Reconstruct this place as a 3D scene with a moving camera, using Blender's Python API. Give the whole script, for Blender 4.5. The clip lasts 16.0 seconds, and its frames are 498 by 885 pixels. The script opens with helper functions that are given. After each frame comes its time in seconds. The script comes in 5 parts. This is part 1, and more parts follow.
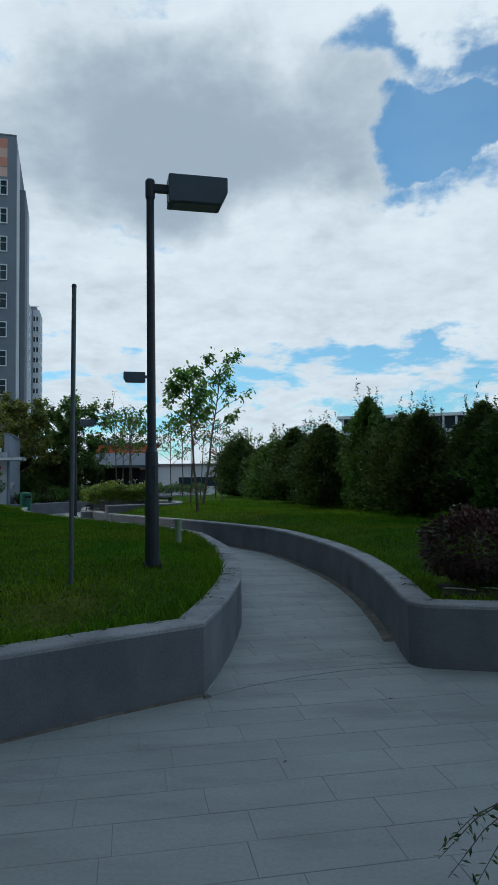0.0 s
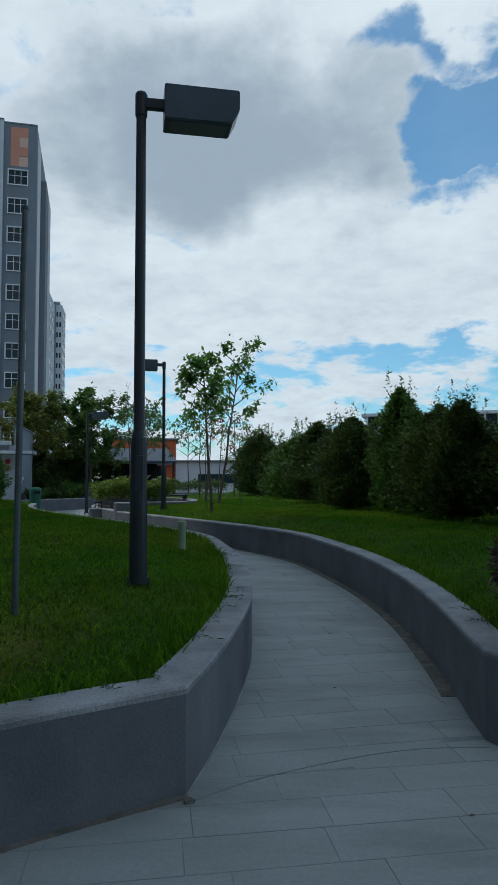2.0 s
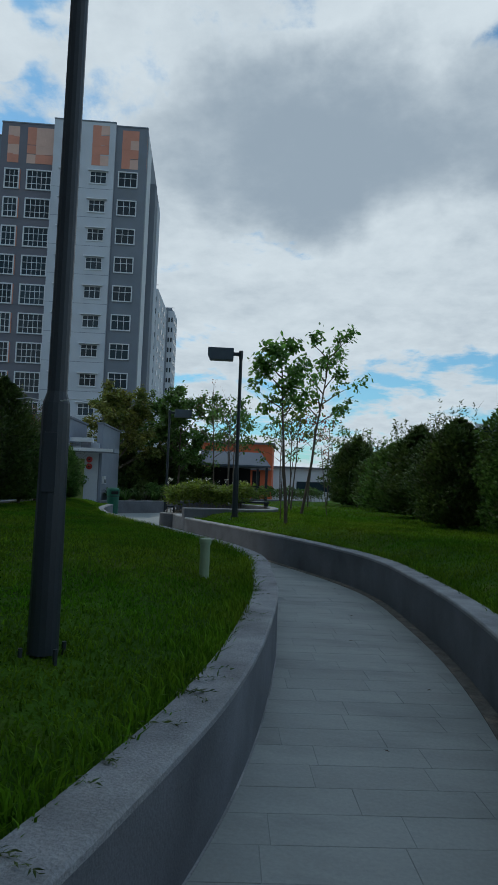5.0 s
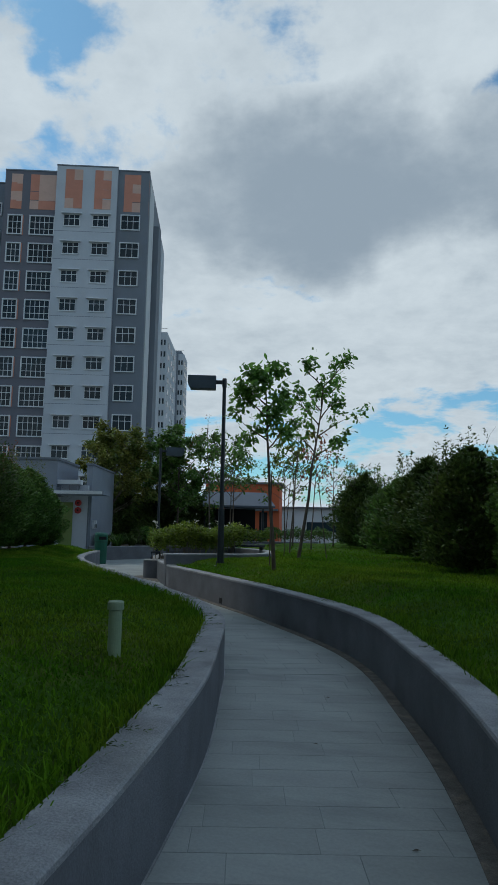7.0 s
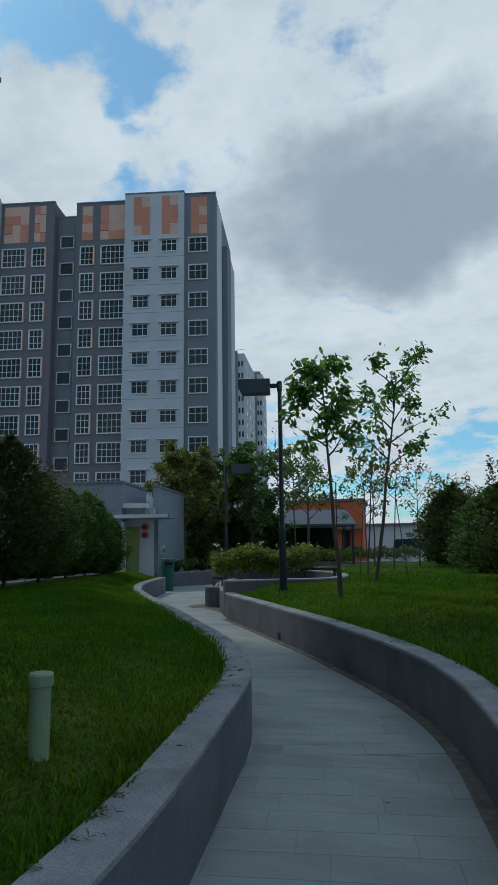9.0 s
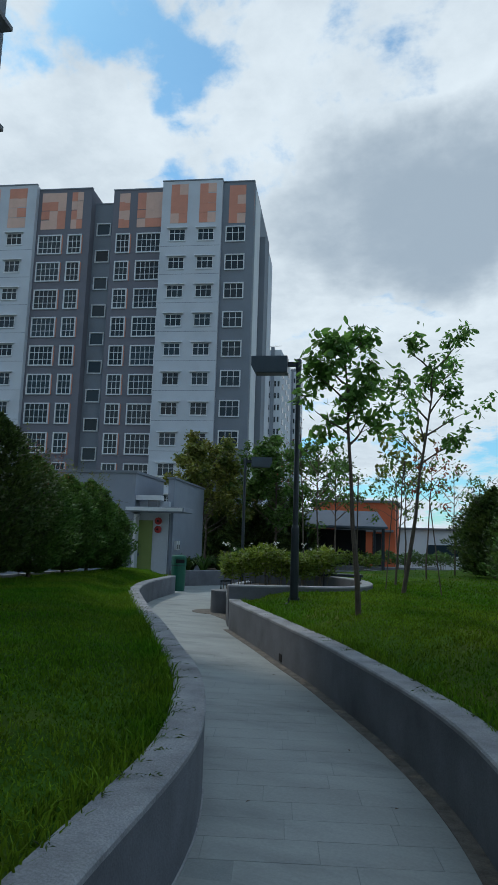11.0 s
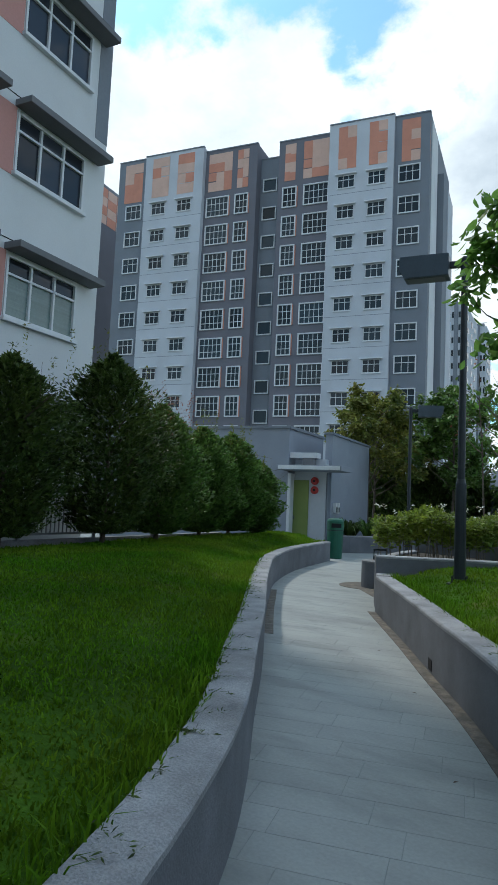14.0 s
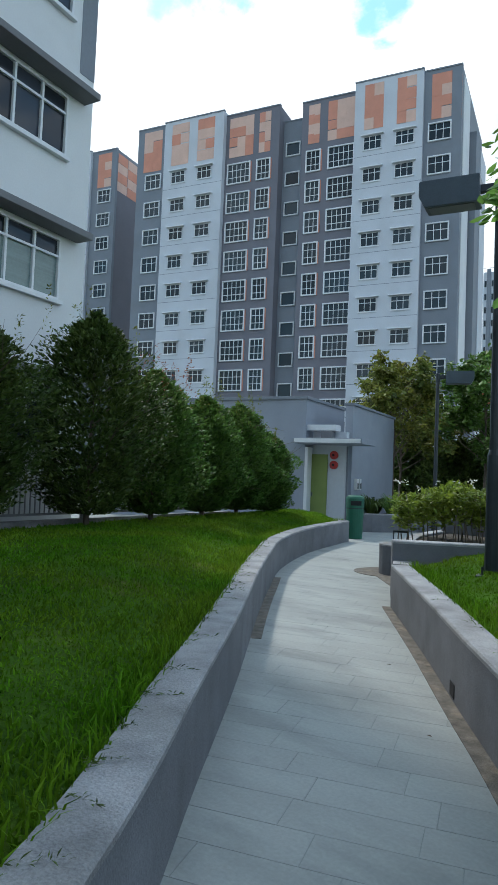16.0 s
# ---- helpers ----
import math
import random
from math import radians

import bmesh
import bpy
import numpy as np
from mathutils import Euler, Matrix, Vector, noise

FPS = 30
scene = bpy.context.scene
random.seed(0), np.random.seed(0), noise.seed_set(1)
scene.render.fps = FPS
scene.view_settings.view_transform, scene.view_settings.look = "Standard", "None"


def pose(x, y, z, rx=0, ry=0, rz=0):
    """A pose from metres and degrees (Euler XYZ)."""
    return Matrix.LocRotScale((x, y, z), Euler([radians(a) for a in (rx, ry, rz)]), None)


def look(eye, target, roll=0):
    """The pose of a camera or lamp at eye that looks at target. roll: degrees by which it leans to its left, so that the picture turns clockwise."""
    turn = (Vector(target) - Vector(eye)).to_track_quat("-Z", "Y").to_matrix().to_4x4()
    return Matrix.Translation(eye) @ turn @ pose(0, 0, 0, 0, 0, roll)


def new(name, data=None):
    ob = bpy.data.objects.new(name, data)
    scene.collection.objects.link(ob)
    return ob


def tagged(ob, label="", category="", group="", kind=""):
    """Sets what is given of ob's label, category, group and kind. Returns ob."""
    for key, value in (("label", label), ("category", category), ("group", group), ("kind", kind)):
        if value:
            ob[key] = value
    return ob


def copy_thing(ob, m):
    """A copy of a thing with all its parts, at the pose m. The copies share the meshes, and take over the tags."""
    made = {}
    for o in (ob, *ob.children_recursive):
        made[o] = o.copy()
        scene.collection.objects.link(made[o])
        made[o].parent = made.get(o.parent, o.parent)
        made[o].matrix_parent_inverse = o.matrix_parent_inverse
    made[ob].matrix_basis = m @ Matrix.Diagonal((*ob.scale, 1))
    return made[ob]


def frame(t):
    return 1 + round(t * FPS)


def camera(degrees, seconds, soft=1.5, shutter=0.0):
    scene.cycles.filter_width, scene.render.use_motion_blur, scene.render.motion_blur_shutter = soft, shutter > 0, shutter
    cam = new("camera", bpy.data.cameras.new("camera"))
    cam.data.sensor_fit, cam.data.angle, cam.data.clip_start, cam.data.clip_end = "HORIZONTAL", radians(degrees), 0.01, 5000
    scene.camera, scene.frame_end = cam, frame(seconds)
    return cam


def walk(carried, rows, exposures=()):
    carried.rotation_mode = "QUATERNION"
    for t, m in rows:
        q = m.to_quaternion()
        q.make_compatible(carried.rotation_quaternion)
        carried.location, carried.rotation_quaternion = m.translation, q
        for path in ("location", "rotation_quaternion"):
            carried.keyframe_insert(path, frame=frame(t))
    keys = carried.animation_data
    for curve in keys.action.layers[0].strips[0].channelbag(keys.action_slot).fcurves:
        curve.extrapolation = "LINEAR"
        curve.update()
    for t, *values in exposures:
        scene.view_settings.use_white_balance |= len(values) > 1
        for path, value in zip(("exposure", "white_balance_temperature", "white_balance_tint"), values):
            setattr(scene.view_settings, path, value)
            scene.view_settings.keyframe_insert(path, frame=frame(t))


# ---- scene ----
cam = camera(40.9, 16.0)
PATH = [
    (0, (0.326, -1.398, 1.546), (0.246, 0.597, 1.658), -0.8),
    (0.5, (0.28, -0.956, 1.543), (0.24, 1.039, 1.678), -0.9),
    (1, (0.238, -0.583, 1.569), (0.309, 1.409, 1.737), -0.2),
    (1.5, (0.309, -0.166, 1.546), (0.281, 1.824, 1.739), 0.5),
    (2, (0.326, 0.243, 1.526), (0.18, 2.235, 1.632), -0.1),
    (2.5, (0.363, 0.597, 1.544), (0.194, 2.586, 1.666), -1.6),
    (3, (0.455, 1.003, 1.547), (-0.037, 2.938, 1.672), 0.5),
    (3.5, (0.476, 1.414, 1.539), (0.024, 3.358, 1.676), 3.7),
    (3.7, (0.517, 1.594, 1.549), (0.116, 3.552, 1.625), 1.3),
    (5.8, (0.776, 3.673, 1.478), (0.274, 5.603, 1.633), 2.5),
    (6, (0.805, 3.863, 1.491), (0.322, 5.797, 1.659), 0.5),
    (6.5, (0.919, 4.343, 1.517), (0.468, 6.281, 1.717), 0.7),
    (7, (0.959, 4.742, 1.512), (0.452, 6.661, 1.758), 1.1),
    (7.5, (1.027, 5.143, 1.534), (0.539, 7.055, 1.859), 0.1),
    (8, (1.043, 5.621, 1.54), (0.372, 7.472, 1.889), 0.3),
    (8.5, (0.975, 6.139, 1.559), (0.329, 8.01, 1.846), -1.5),
    (9, (0.966, 6.634, 1.539), (0.223, 8.465, 1.843), -0.7),
    (9.2, (0.971, 6.819, 1.534), (0.202, 8.639, 1.843), 0.1),
    (11.3, (0.617, 8.8, 1.598), (-0.258, 10.576, 1.884), 2.6),
    (11.5, (0.565, 9.006, 1.584), (-0.334, 10.782, 1.774), 2.6),
    (12, (0.377, 9.522, 1.592), (-0.526, 11.303, 1.714), 2.6),
    (12.5, (0.404, 9.82, 1.514), (-0.471, 11.613, 1.652), 0.2),
    (13, (0.296, 10.27, 1.548), (-0.647, 12.02, 1.764), 1.8),
    (13.5, (0.151, 10.656, 1.538), (-0.91, 12.344, 1.701), 0.3),
    (14, (-0.012, 11.136, 1.522), (-1.309, 12.649, 1.697), 2.6),
    (14.5, (-0.251, 11.588, 1.521), (-1.591, 13.055, 1.75), 4.1),
    (15, (-0.347, 11.919, 1.522), (-1.766, 13.313, 1.735), 5.0),
    (15.5, (-0.507, 12.307, 1.469), (-1.962, 13.677, 1.555), 4.8),
    (16, (-0.614, 12.551, 1.552), (-1.977, 14.012, 1.651), 2.3),
]
EXPOSURES = [(0, 0.0, 6250, 8), (2, -0.06, 6250, 8), (3.5, -0.14, 6300, 8), (7, -0.28, 6300, 8), (8, -0.32, 6300, 8), (9, -0.2, 6250, 8), (11.5, 0.12, 6350, 9), (12.5, 0.25, 6450, 9), (13.5, 0.28, 6450, 9), (14, 0.58, 6500, 9), (14.5, 0.88, 6550, 10), (15, 0.9, 6550, 10), (15.5, 0.86, 6550, 10), (16, 0.95, 6550, 10)]
walk(cam, [(t, look(eye, target, roll)) for t, eye, target, roll in PATH], EXPOSURES)

# ---- world, sun, exposure ----
SUN_AZ, SUN_EL = -70.0, 52.0
world = bpy.data.worlds.new("world")
scene.world = world
world.use_nodes = True


def build_sky():
    nt = world.node_tree
    nt.nodes.clear()
    N, L = nt.nodes.new, nt.links.new

    def math_node(op, a, b=None, clamp=False):
        m = N("ShaderNodeMath")
        m.operation, m.use_clamp = op, clamp
        for i, v in enumerate((a, b)):
            if v is None:
                continue
            if hasattr(v, "links"):
                L(v, m.inputs[i])
            else:
                m.inputs[i].default_value = v
        return m.outputs[0]

    def mix(fac, a, b):
        m = N("ShaderNodeMix")
        m.data_type = "RGBA"
        L(fac, m.inputs[0])
        for i, v in ((6, a), (7, b)):
            if hasattr(v, "links"):
                L(v, m.inputs[i])
            else:
                m.inputs[i].default_value = (*v, 1)
        return m.outputs[2]

    def smooth(v, lo, hi):
        m = N("ShaderNodeMapRange")
        m.interpolation_type = "SMOOTHSTEP"
        L(v, m.inputs[0])
        m.inputs[1].default_value, m.inputs[2].default_value = lo, hi
        return m.outputs[0]

    co = N("ShaderNodeTexCoord").outputs["Generated"]
    sep = N("ShaderNodeSeparateXYZ")
    L(co, sep.inputs[0])
    # clouds lie on a high plane: the nearer to the horizon, the more they are drawn together
    lift = math_node("ADD", math_node("MAXIMUM", sep.outputs[2], 0.0), 0.22)
    flat = N("ShaderNodeCombineXYZ")
    L(math_node("DIVIDE", sep.outputs[0], lift), flat.inputs[0])
    L(math_node("DIVIDE", sep.outputs[1], lift), flat.inputs[1])

    def fbm(scale, detail, seed, rough=0.55, lac=2.1, vec=None, distort=0.0):
        n = N("ShaderNodeTexNoise")
        n.noise_dimensions = "3D"
        off = N("ShaderNodeVectorMath")
        off.operation = "ADD"
        L(vec or flat.outputs[0], off.inputs[0])
        off.inputs[1].default_value = (seed, seed * 0.7, seed * 1.3)
        L(off.outputs[0], n.inputs["Vector"])
        n.inputs["Scale"].default_value, n.inputs["Detail"].default_value = scale, detail
        n.inputs["Roughness"].default_value, n.inputs["Lacunarity"].default_value = rough, lac
        n.inputs["Distortion"].default_value = distort
        return n.outputs[0]

    warp_noise = N("ShaderNodeTexNoise")
    L(co, warp_noise.inputs["Vector"])
    warp_noise.inputs["Scale"].default_value, warp_noise.inputs["Detail"].default_value = 7.0, 7
    shift = N("ShaderNodeVectorMath")
    shift.operation = "SUBTRACT"
    L(warp_noise.outputs["Color"], shift.inputs[0])
    shift.inputs[1].default_value = (0.5, 0.5, 0.5)
    warped = N("ShaderNodeVectorMath")
    warped.operation = "MULTIPLY_ADD"
    L(shift.outputs[0], warped.inputs[0])
    warped.inputs[1].default_value = (0.22, 0.22, 0.22)
    L(co, warped.inputs[2])
    bent = warped.outputs[0]

    def bank(yaw, pitch, width, height):
        """1 in the middle of a cloud bank that wide and high (degrees), 0 outside it."""
        y, p = radians(yaw), radians(pitch)
        ahead = Vector((-math.sin(y) * math.cos(p), math.cos(y) * math.cos(p), math.sin(p)))
        side = Vector((math.cos(y), math.sin(y), 0))
        up = side.cross(ahead)
        total = None
        for axis, size in ((side, width), (up, height)):
            d = N("ShaderNodeVectorMath")
            d.operation = "DOT_PRODUCT"
            L(bent, d.inputs[0])
            d.inputs[1].default_value = axis
            s = math_node("DIVIDE", d.outputs["Value"], math.sin(radians(size)))
            s = math_node("MULTIPLY", s, s)
            total = s if total is None else math_node("ADD", total, s)
        d = N("ShaderNodeVectorMath")
        d.operation = "DOT_PRODUCT"
        L(co, d.inputs[0])
        d.inputs[1].default_value = ahead
        front = math_node("GREATER_THAN", d.outputs["Value"], 0.0)
        return math_node("MULTIPLY", math_node("SUBTRACT", 1.0, total, True), front)

    puff = fbm(2.3, 9, 3.1, 0.56, distort=0.25)
    fine = fbm(6.5, 8, 9.4, 0.6)
    cover = math_node("ADD", math_node("MULTIPLY", puff, 0.85), math_node("MULTIPLY", fine, 0.28))
    for yaw, pitch, w, h, weight in CLOUD_BANKS:
        cover = math_node("ADD", cover, math_node("MULTIPLY", bank(yaw, pitch, w, h), weight))
    # a white veil towards the horizon
    veil = smooth(sep.outputs[2], 0.42, 0.10)
    cover = math_node("ADD", cover, math_node("MULTIPLY", veil, 0.07))
    dens = math_node("ADD", math_node("MULTIPLY", smooth(cover, 0.53, 0.64), 0.88), 0.12)
    grey = math_node("SUBTRACT", math_node("MULTIPLY", fbm(1.4, 6, 17.0), 0.5), 0.22)
    for yaw, pitch, w, h, weight in GREY_BANKS:
        grey = math_node("ADD", grey, math_node("MULTIPLY", bank(yaw, pitch, w, h), weight))
    grey = math_node("ADD", grey, math_node("MULTIPLY", math_node("SUBTRACT", fine, 0.47), 0.95))
    grey = math_node("ADD", grey, math_node("MULTIPLY", math_node("SUBTRACT", fbm(15.0, 6, 5.2, 0.6), 0.5), 0.4))
    grey = math_node("ADD", grey, math_node("MULTIPLY", math_node("SUBTRACT", puff, 0.5), 0.9))
    grey = smooth(grey, -0.4, 1.15)
    sky = N("ShaderNodeTexSky")
    sky.sky_type, sky.sun_disc = "NISHITA", False
    sky.sun_elevation, sky.sun_rotation = radians(SUN_EL), radians(SUN_AZ)
    sky.air_density, sky.dust_density, sky.ozone_density = 1.0, 0.8, 1.0
    blue = N("ShaderNodeVectorMath")
    blue.operation = "MULTIPLY"
    L(sky.outputs[0], blue.inputs[0])
    blue.inputs[1].default_value = [SKY_STRENGTH * k for k in (0.5, 0.98, 1.12)]
    cloud = mix(grey, CLOUD_WHITE, CLOUD_GREY)
    lit = mix(dens, blue.outputs[0], cloud)
    bg, out = N("ShaderNodeBackground"), N("ShaderNodeOutputWorld")
    L(lit, bg.inputs[0])
    L(bg.outputs[0], out.inputs[0])


SKY_STRENGTH = 0.125
CLOUD_WHITE, CLOUD_GREY = (0.77, 0.85, 0.90), (0.35, 0.43, 0.51)
# yaw, pitch, half width, half height in degrees, weight
CLOUD_BANKS = [(6, 28, 17, 8, 0.28), (-2, 17, 32, 7, 0.22), (-9, 38, 15, 6, 0.26), (50, 31, 14, 10, 0.14), (15, 37, 26, 6, 0.12), (23, 26, 9, 9, 0.2), (38, 31, 8, 3, 0.16),
               (-16, 27.5, 8.5, 3.2, -0.28), (36, 39, 10, 5, -0.2), (-10, 8.5, 9, 2.2, -0.06)]
GREY_BANKS = [(7, 27.5, 19, 8, 1.15), (60, 30, 9, 7, 0.3)]
build_sky()
sun = new("sun", bpy.data.lights.new("sun", "SUN"))
sun.data.energy, sun.data.angle, sun.data.color = 1.15, radians(3.5), (1.0, 0.95, 0.88)
_a, _e = radians(SUN_AZ), radians(SUN_EL)
SUN_DIR = Vector((math.sin(_a) * math.cos(_e), math.cos(_a) * math.cos(_e), math.sin(_e)))
sun.matrix_world = look(SUN_DIR * 60, (0, 0, 0))


# ---- materials ----
def material(name, base, rough=0.8, metal=0.0, vary=0.25, scale=6.0, fine=60.0, bump=0.15, spot=None, spot_scale=2.0, spot_amount=0.5,
             per_piece=0.0, per_island=0.0, translucent=0.0, spec=0.5, tint=None, streak=None):
    """A surface with variation at two scales, optional stains (spot), per-piece shift of tone, and relief."""
    m = bpy.data.materials.new(name)
    m.use_nodes = True
    nt = m.node_tree
    N, L = nt.nodes.new, nt.links.new
    bsdf = nt.nodes["Principled BSDF"]
    co = N("ShaderNodeTexCoord").outputs["Object"]
    if per_piece or streak:
        geo = N("ShaderNodeNewGeometry")
        co = geo.outputs["Position"]
    if streak:
        st = N("ShaderNodeVectorMath")
        st.operation = "MULTIPLY"
        L(co, st.inputs[0])
        st.inputs[1].default_value = streak
        co_big = st.outputs[0]
    else:
        co_big = co

    def noise_node(sc, det, vec):
        n = N("ShaderNodeTexNoise")
        L(vec, n.inputs["Vector"])
        n.inputs["Scale"].default_value, n.inputs["Detail"].default_value = sc, det
        n.inputs["Roughness"].default_value = 0.6
        return n.outputs[0]

    def ramp(v, lo, hi, a, b):
        r = N("ShaderNodeMapRange")
        L(v, r.inputs[0])
        for i, q in zip((1, 2, 3, 4), (lo, hi, a, b)):
            r.inputs[i].default_value = q
        return r.outputs[0]

    def times(col, v):
        s = N("ShaderNodeVectorMath")
        s.operation = "SCALE"
        L(col, s.inputs[0])
        L(v, s.inputs["Scale"])
        return s.outputs[0]

    big, small = noise_node(scale, 4, co_big), noise_node(fine, 3, co)
    rgb = N("ShaderNodeRGB")
    rgb.outputs[0].default_value = (*base, 1)
    col = rgb.outputs[0]
    if tint:
        mx = N("ShaderNodeMix")
        mx.data_type = "RGBA"
        L(ramp(noise_node(scale * 0.7, 3, co_big), 0.35, 0.65, 0, 1), mx.inputs[0])
        L(col, mx.inputs[6])
        mx.inputs[7].default_value = (*tint, 1)
        col = mx.outputs[2]
    if spot:
        mx = N("ShaderNodeMix")
        mx.data_type = "RGBA"
        L(ramp(noise_node(spot_scale, 6, co_big), 0.52, 0.72, 0, spot_amount), mx.inputs[0])
        L(col, mx.inputs[6])
        mx.inputs[7].default_value = (*spot, 1)
        col = mx.outputs[2]
    col = times(col, ramp(big, 0.25, 0.75, 1 - vary, 1 + vary))
    col = times(col, ramp(small, 0.25, 0.75, 1 - vary * 0.6, 1 + vary * 0.6))
    if per_piece:
        info = N("ShaderNodeObjectInfo")
        col = times(col, ramp(info.outputs["Random"], 0, 1, 1 - per_piece, 1 + per_piece))
    if per_island:
        geo2 = N("ShaderNodeNewGeometry")
        col = times(col, ramp(geo2.outputs["Random Per Island"], 0, 1, 1 - per_island, 1 + per_island))
    L(col, bsdf.inputs["Base Color"])
    bsdf.inputs["Roughness"].default_value, bsdf.inputs["Metallic"].default_value = rough, metal
    bsdf.inputs["Specular IOR Level"].default_value = spec
    if bump:
        b = N("ShaderNodeBump")
        b.inputs["Strength"].default_value, b.inputs["Distance"].default_value = bump, 0.01
        L(small, b.inputs["Height"])
        L(b.outputs[0], bsdf.inputs["Normal"])
    if translucent:
        tr, mixs = N("ShaderNodeBsdfTranslucent"), N("ShaderNodeMixShader")
        L(times(col, ramp(big, 0, 1, 1.3, 1.5)), tr.inputs[0])
        mixs.inputs[0].default_value = translucent
        L(bsdf.outputs[0], mixs.inputs[1])
        L(tr.outputs[0], mixs.inputs[2])
        L(mixs.outputs[0], nt.nodes["Material Output"].inputs[0])
    return m


CONCRETE = material("painted_concrete", (0.16, 0.168, 0.185), 0.85, vary=0.26, scale=1.6, fine=75, bump=0.45, spot=(0.075, 0.08, 0.09), spot_scale=0.9, spot_amount=0.55)
COPING = material("pebble_wash_coping", (0.30, 0.305, 0.315), 0.9, vary=0.42, scale=2.5, fine=85, bump=0.8, spot=(0.22, 0.22, 0.21), spot_scale=1.3, spot_amount=0.5)
PAVER = material("grey_paver", (0.30, 0.322, 0.312), 0.76, vary=0.15, scale=0.9, fine=45, bump=0.12, per_piece=0.05, spot=(0.17, 0.19, 0.188), spot_scale=0.7, spot_amount=0.7, streak=(1.0, 2.6, 2.6))
JOINT = material("mortar_joint", (0.225, 0.25, 0.247), 0.8, vary=0.2, scale=3, fine=80)
GRAVEL = material("drain_strip", (0.16, 0.145, 0.125), 0.95, vary=0.45, scale=9, fine=120, bump=0.8, spot=(0.33, 0.27, 0.2), spot_scale=5, spot_amount=0.7)
SOIL = material("soil", (0.05, 0.04, 0.03), 0.95, vary=0.4, scale=8, fine=60, bump=0.8)
TURF = material("turf", (0.042, 0.098, 0.009), 0.95, vary=0.45, scale=1.2, fine=70, bump=0.9, spot=(0.13, 0.12, 0.03), spot_scale=0.7, spot_amount=0.7, spec=0.08)
BLADE = material("grass_blade", (0.062, 0.17, 0.007), 0.6, vary=0.25, scale=0.9, fine=9, bump=0, per_island=0.45, translucent=0.35, tint=(0.125, 0.2, 0.014), spec=0.06)
GROUND = material("distant_ground", (0.13, 0.14, 0.12), 0.95, vary=0.3, scale=0.05, fine=0.8, bump=0.2, spot=(0.08, 0.11, 0.05), spot_scale=0.02, spot_amount=0.8)
BARK = material("bark", (0.11, 0.085, 0.065), 0.9, vary=0.35, scale=8, fine=70, bump=0.7)
BARK_PALE = material("pale_bark", (0.19, 0.165, 0.13), 0.9, vary=0.35, scale=8, fine=70, bump=0.6)
LEAF_DARK = material("dark_leaf", (0.046, 0.085, 0.022), 0.45, vary=0.3, scale=1.6, fine=14, bump=0, per_island=0.5, translucent=0.25, tint=(0.085, 0.12, 0.028), spec=0.22)
LEAF_MID = material("green_leaf", (0.08, 0.175, 0.034), 0.45, vary=0.25, scale=1.4, fine=14, bump=0, per_island=0.5, translucent=0.35, tint=(0.08, 0.13, 0.03), spec=0.22)
LEAF_LIGHT = material("bright_leaf", (0.112, 0.222, 0.05), 0.42, vary=0.25, scale=1.4, fine=14, bump=0, per_island=0.4, translucent=0.5, spec=0.22)
LEAF_YELLOW = material("yellow_green_leaf", (0.20, 0.25, 0.035), 0.45, vary=0.3, scale=1.6, fine=14, bump=0, per_island=0.45, translucent=0.35, tint=(0.11, 0.18, 0.03), spec=0.22)
LEAF_OLIVE = material("olive_leaf", (0.221, 0.215, 0.046), 0.5, vary=0.3, scale=1.6, fine=14, bump=0, per_island=0.45, translucent=0.3, tint=(0.08, 0.12, 0.025), spec=0.22)
LEAF_RED = material("maroon_leaf", (0.075, 0.026, 0.024), 0.5, vary=0.3, scale=3, fine=20, bump=0, per_island=0.5, translucent=0.2, tint=(0.045, 0.035, 0.02))
LEAF_RUST = material("rust_leaf", (0.22, 0.07, 0.035), 0.5, vary=0.3, scale=3, fine=20, bump=0, per_island=0.4, translucent=0.3)
PETAL = material("white_petal", (0.75, 0.74, 0.66), 0.5, vary=0.1, bump=0, translucent=0.3)
BLACK_METAL = material("black_painted_metal", (0.022, 0.03, 0.038), 0.42, vary=0.25, scale=3, fine=90, bump=0.05)
LAMP_BODY = material("charcoal_lamp_housing", (0.06, 0.085, 0.11), 0.4, vary=0.15, scale=3, fine=60, bump=0.05)
LAMP_GLASS = material("frosted_lamp_lens", (0.10, 0.11, 0.12), 0.3, vary=0.1, bump=0)
GALV = material("dull_galvanised_pole", (0.10, 0.12, 0.125), 0.5, metal=0.4, vary=0.25, scale=6, fine=60, bump=0.1)
PIPE_GREEN = material("pale_green_pipe", (0.27, 0.36, 0.23), 0.5, vary=0.12, scale=5, fine=70, bump=0.05)
BIN_GREEN = material("green_plastic", (0.012, 0.12, 0.075), 0.4, vary=0.15, scale=4, fine=60, bump=0.05)
# near-black; behind or on openings it paints in the shade inside them
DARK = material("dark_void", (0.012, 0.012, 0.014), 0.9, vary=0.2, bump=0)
WALL_WHITE = material("pale_grey_paint", (0.50, 0.53, 0.57), 0.85, vary=0.07, scale=0.35, fine=12, bump=0.1, spot=(0.38, 0.40, 0.43), spot_scale=0.25, spot_amount=0.4)
WALL_GREY = material("mid_grey_paint", (0.185, 0.208, 0.24), 0.85, vary=0.09, scale=0.35, fine=12, bump=0.1, spot=(0.15, 0.16, 0.17), spot_scale=0.3, spot_amount=0.4)
WALL_MAUVE = material("warm_grey_paint", (0.155, 0.155, 0.18), 0.85, vary=0.09, scale=0.35, fine=12, bump=0.1)
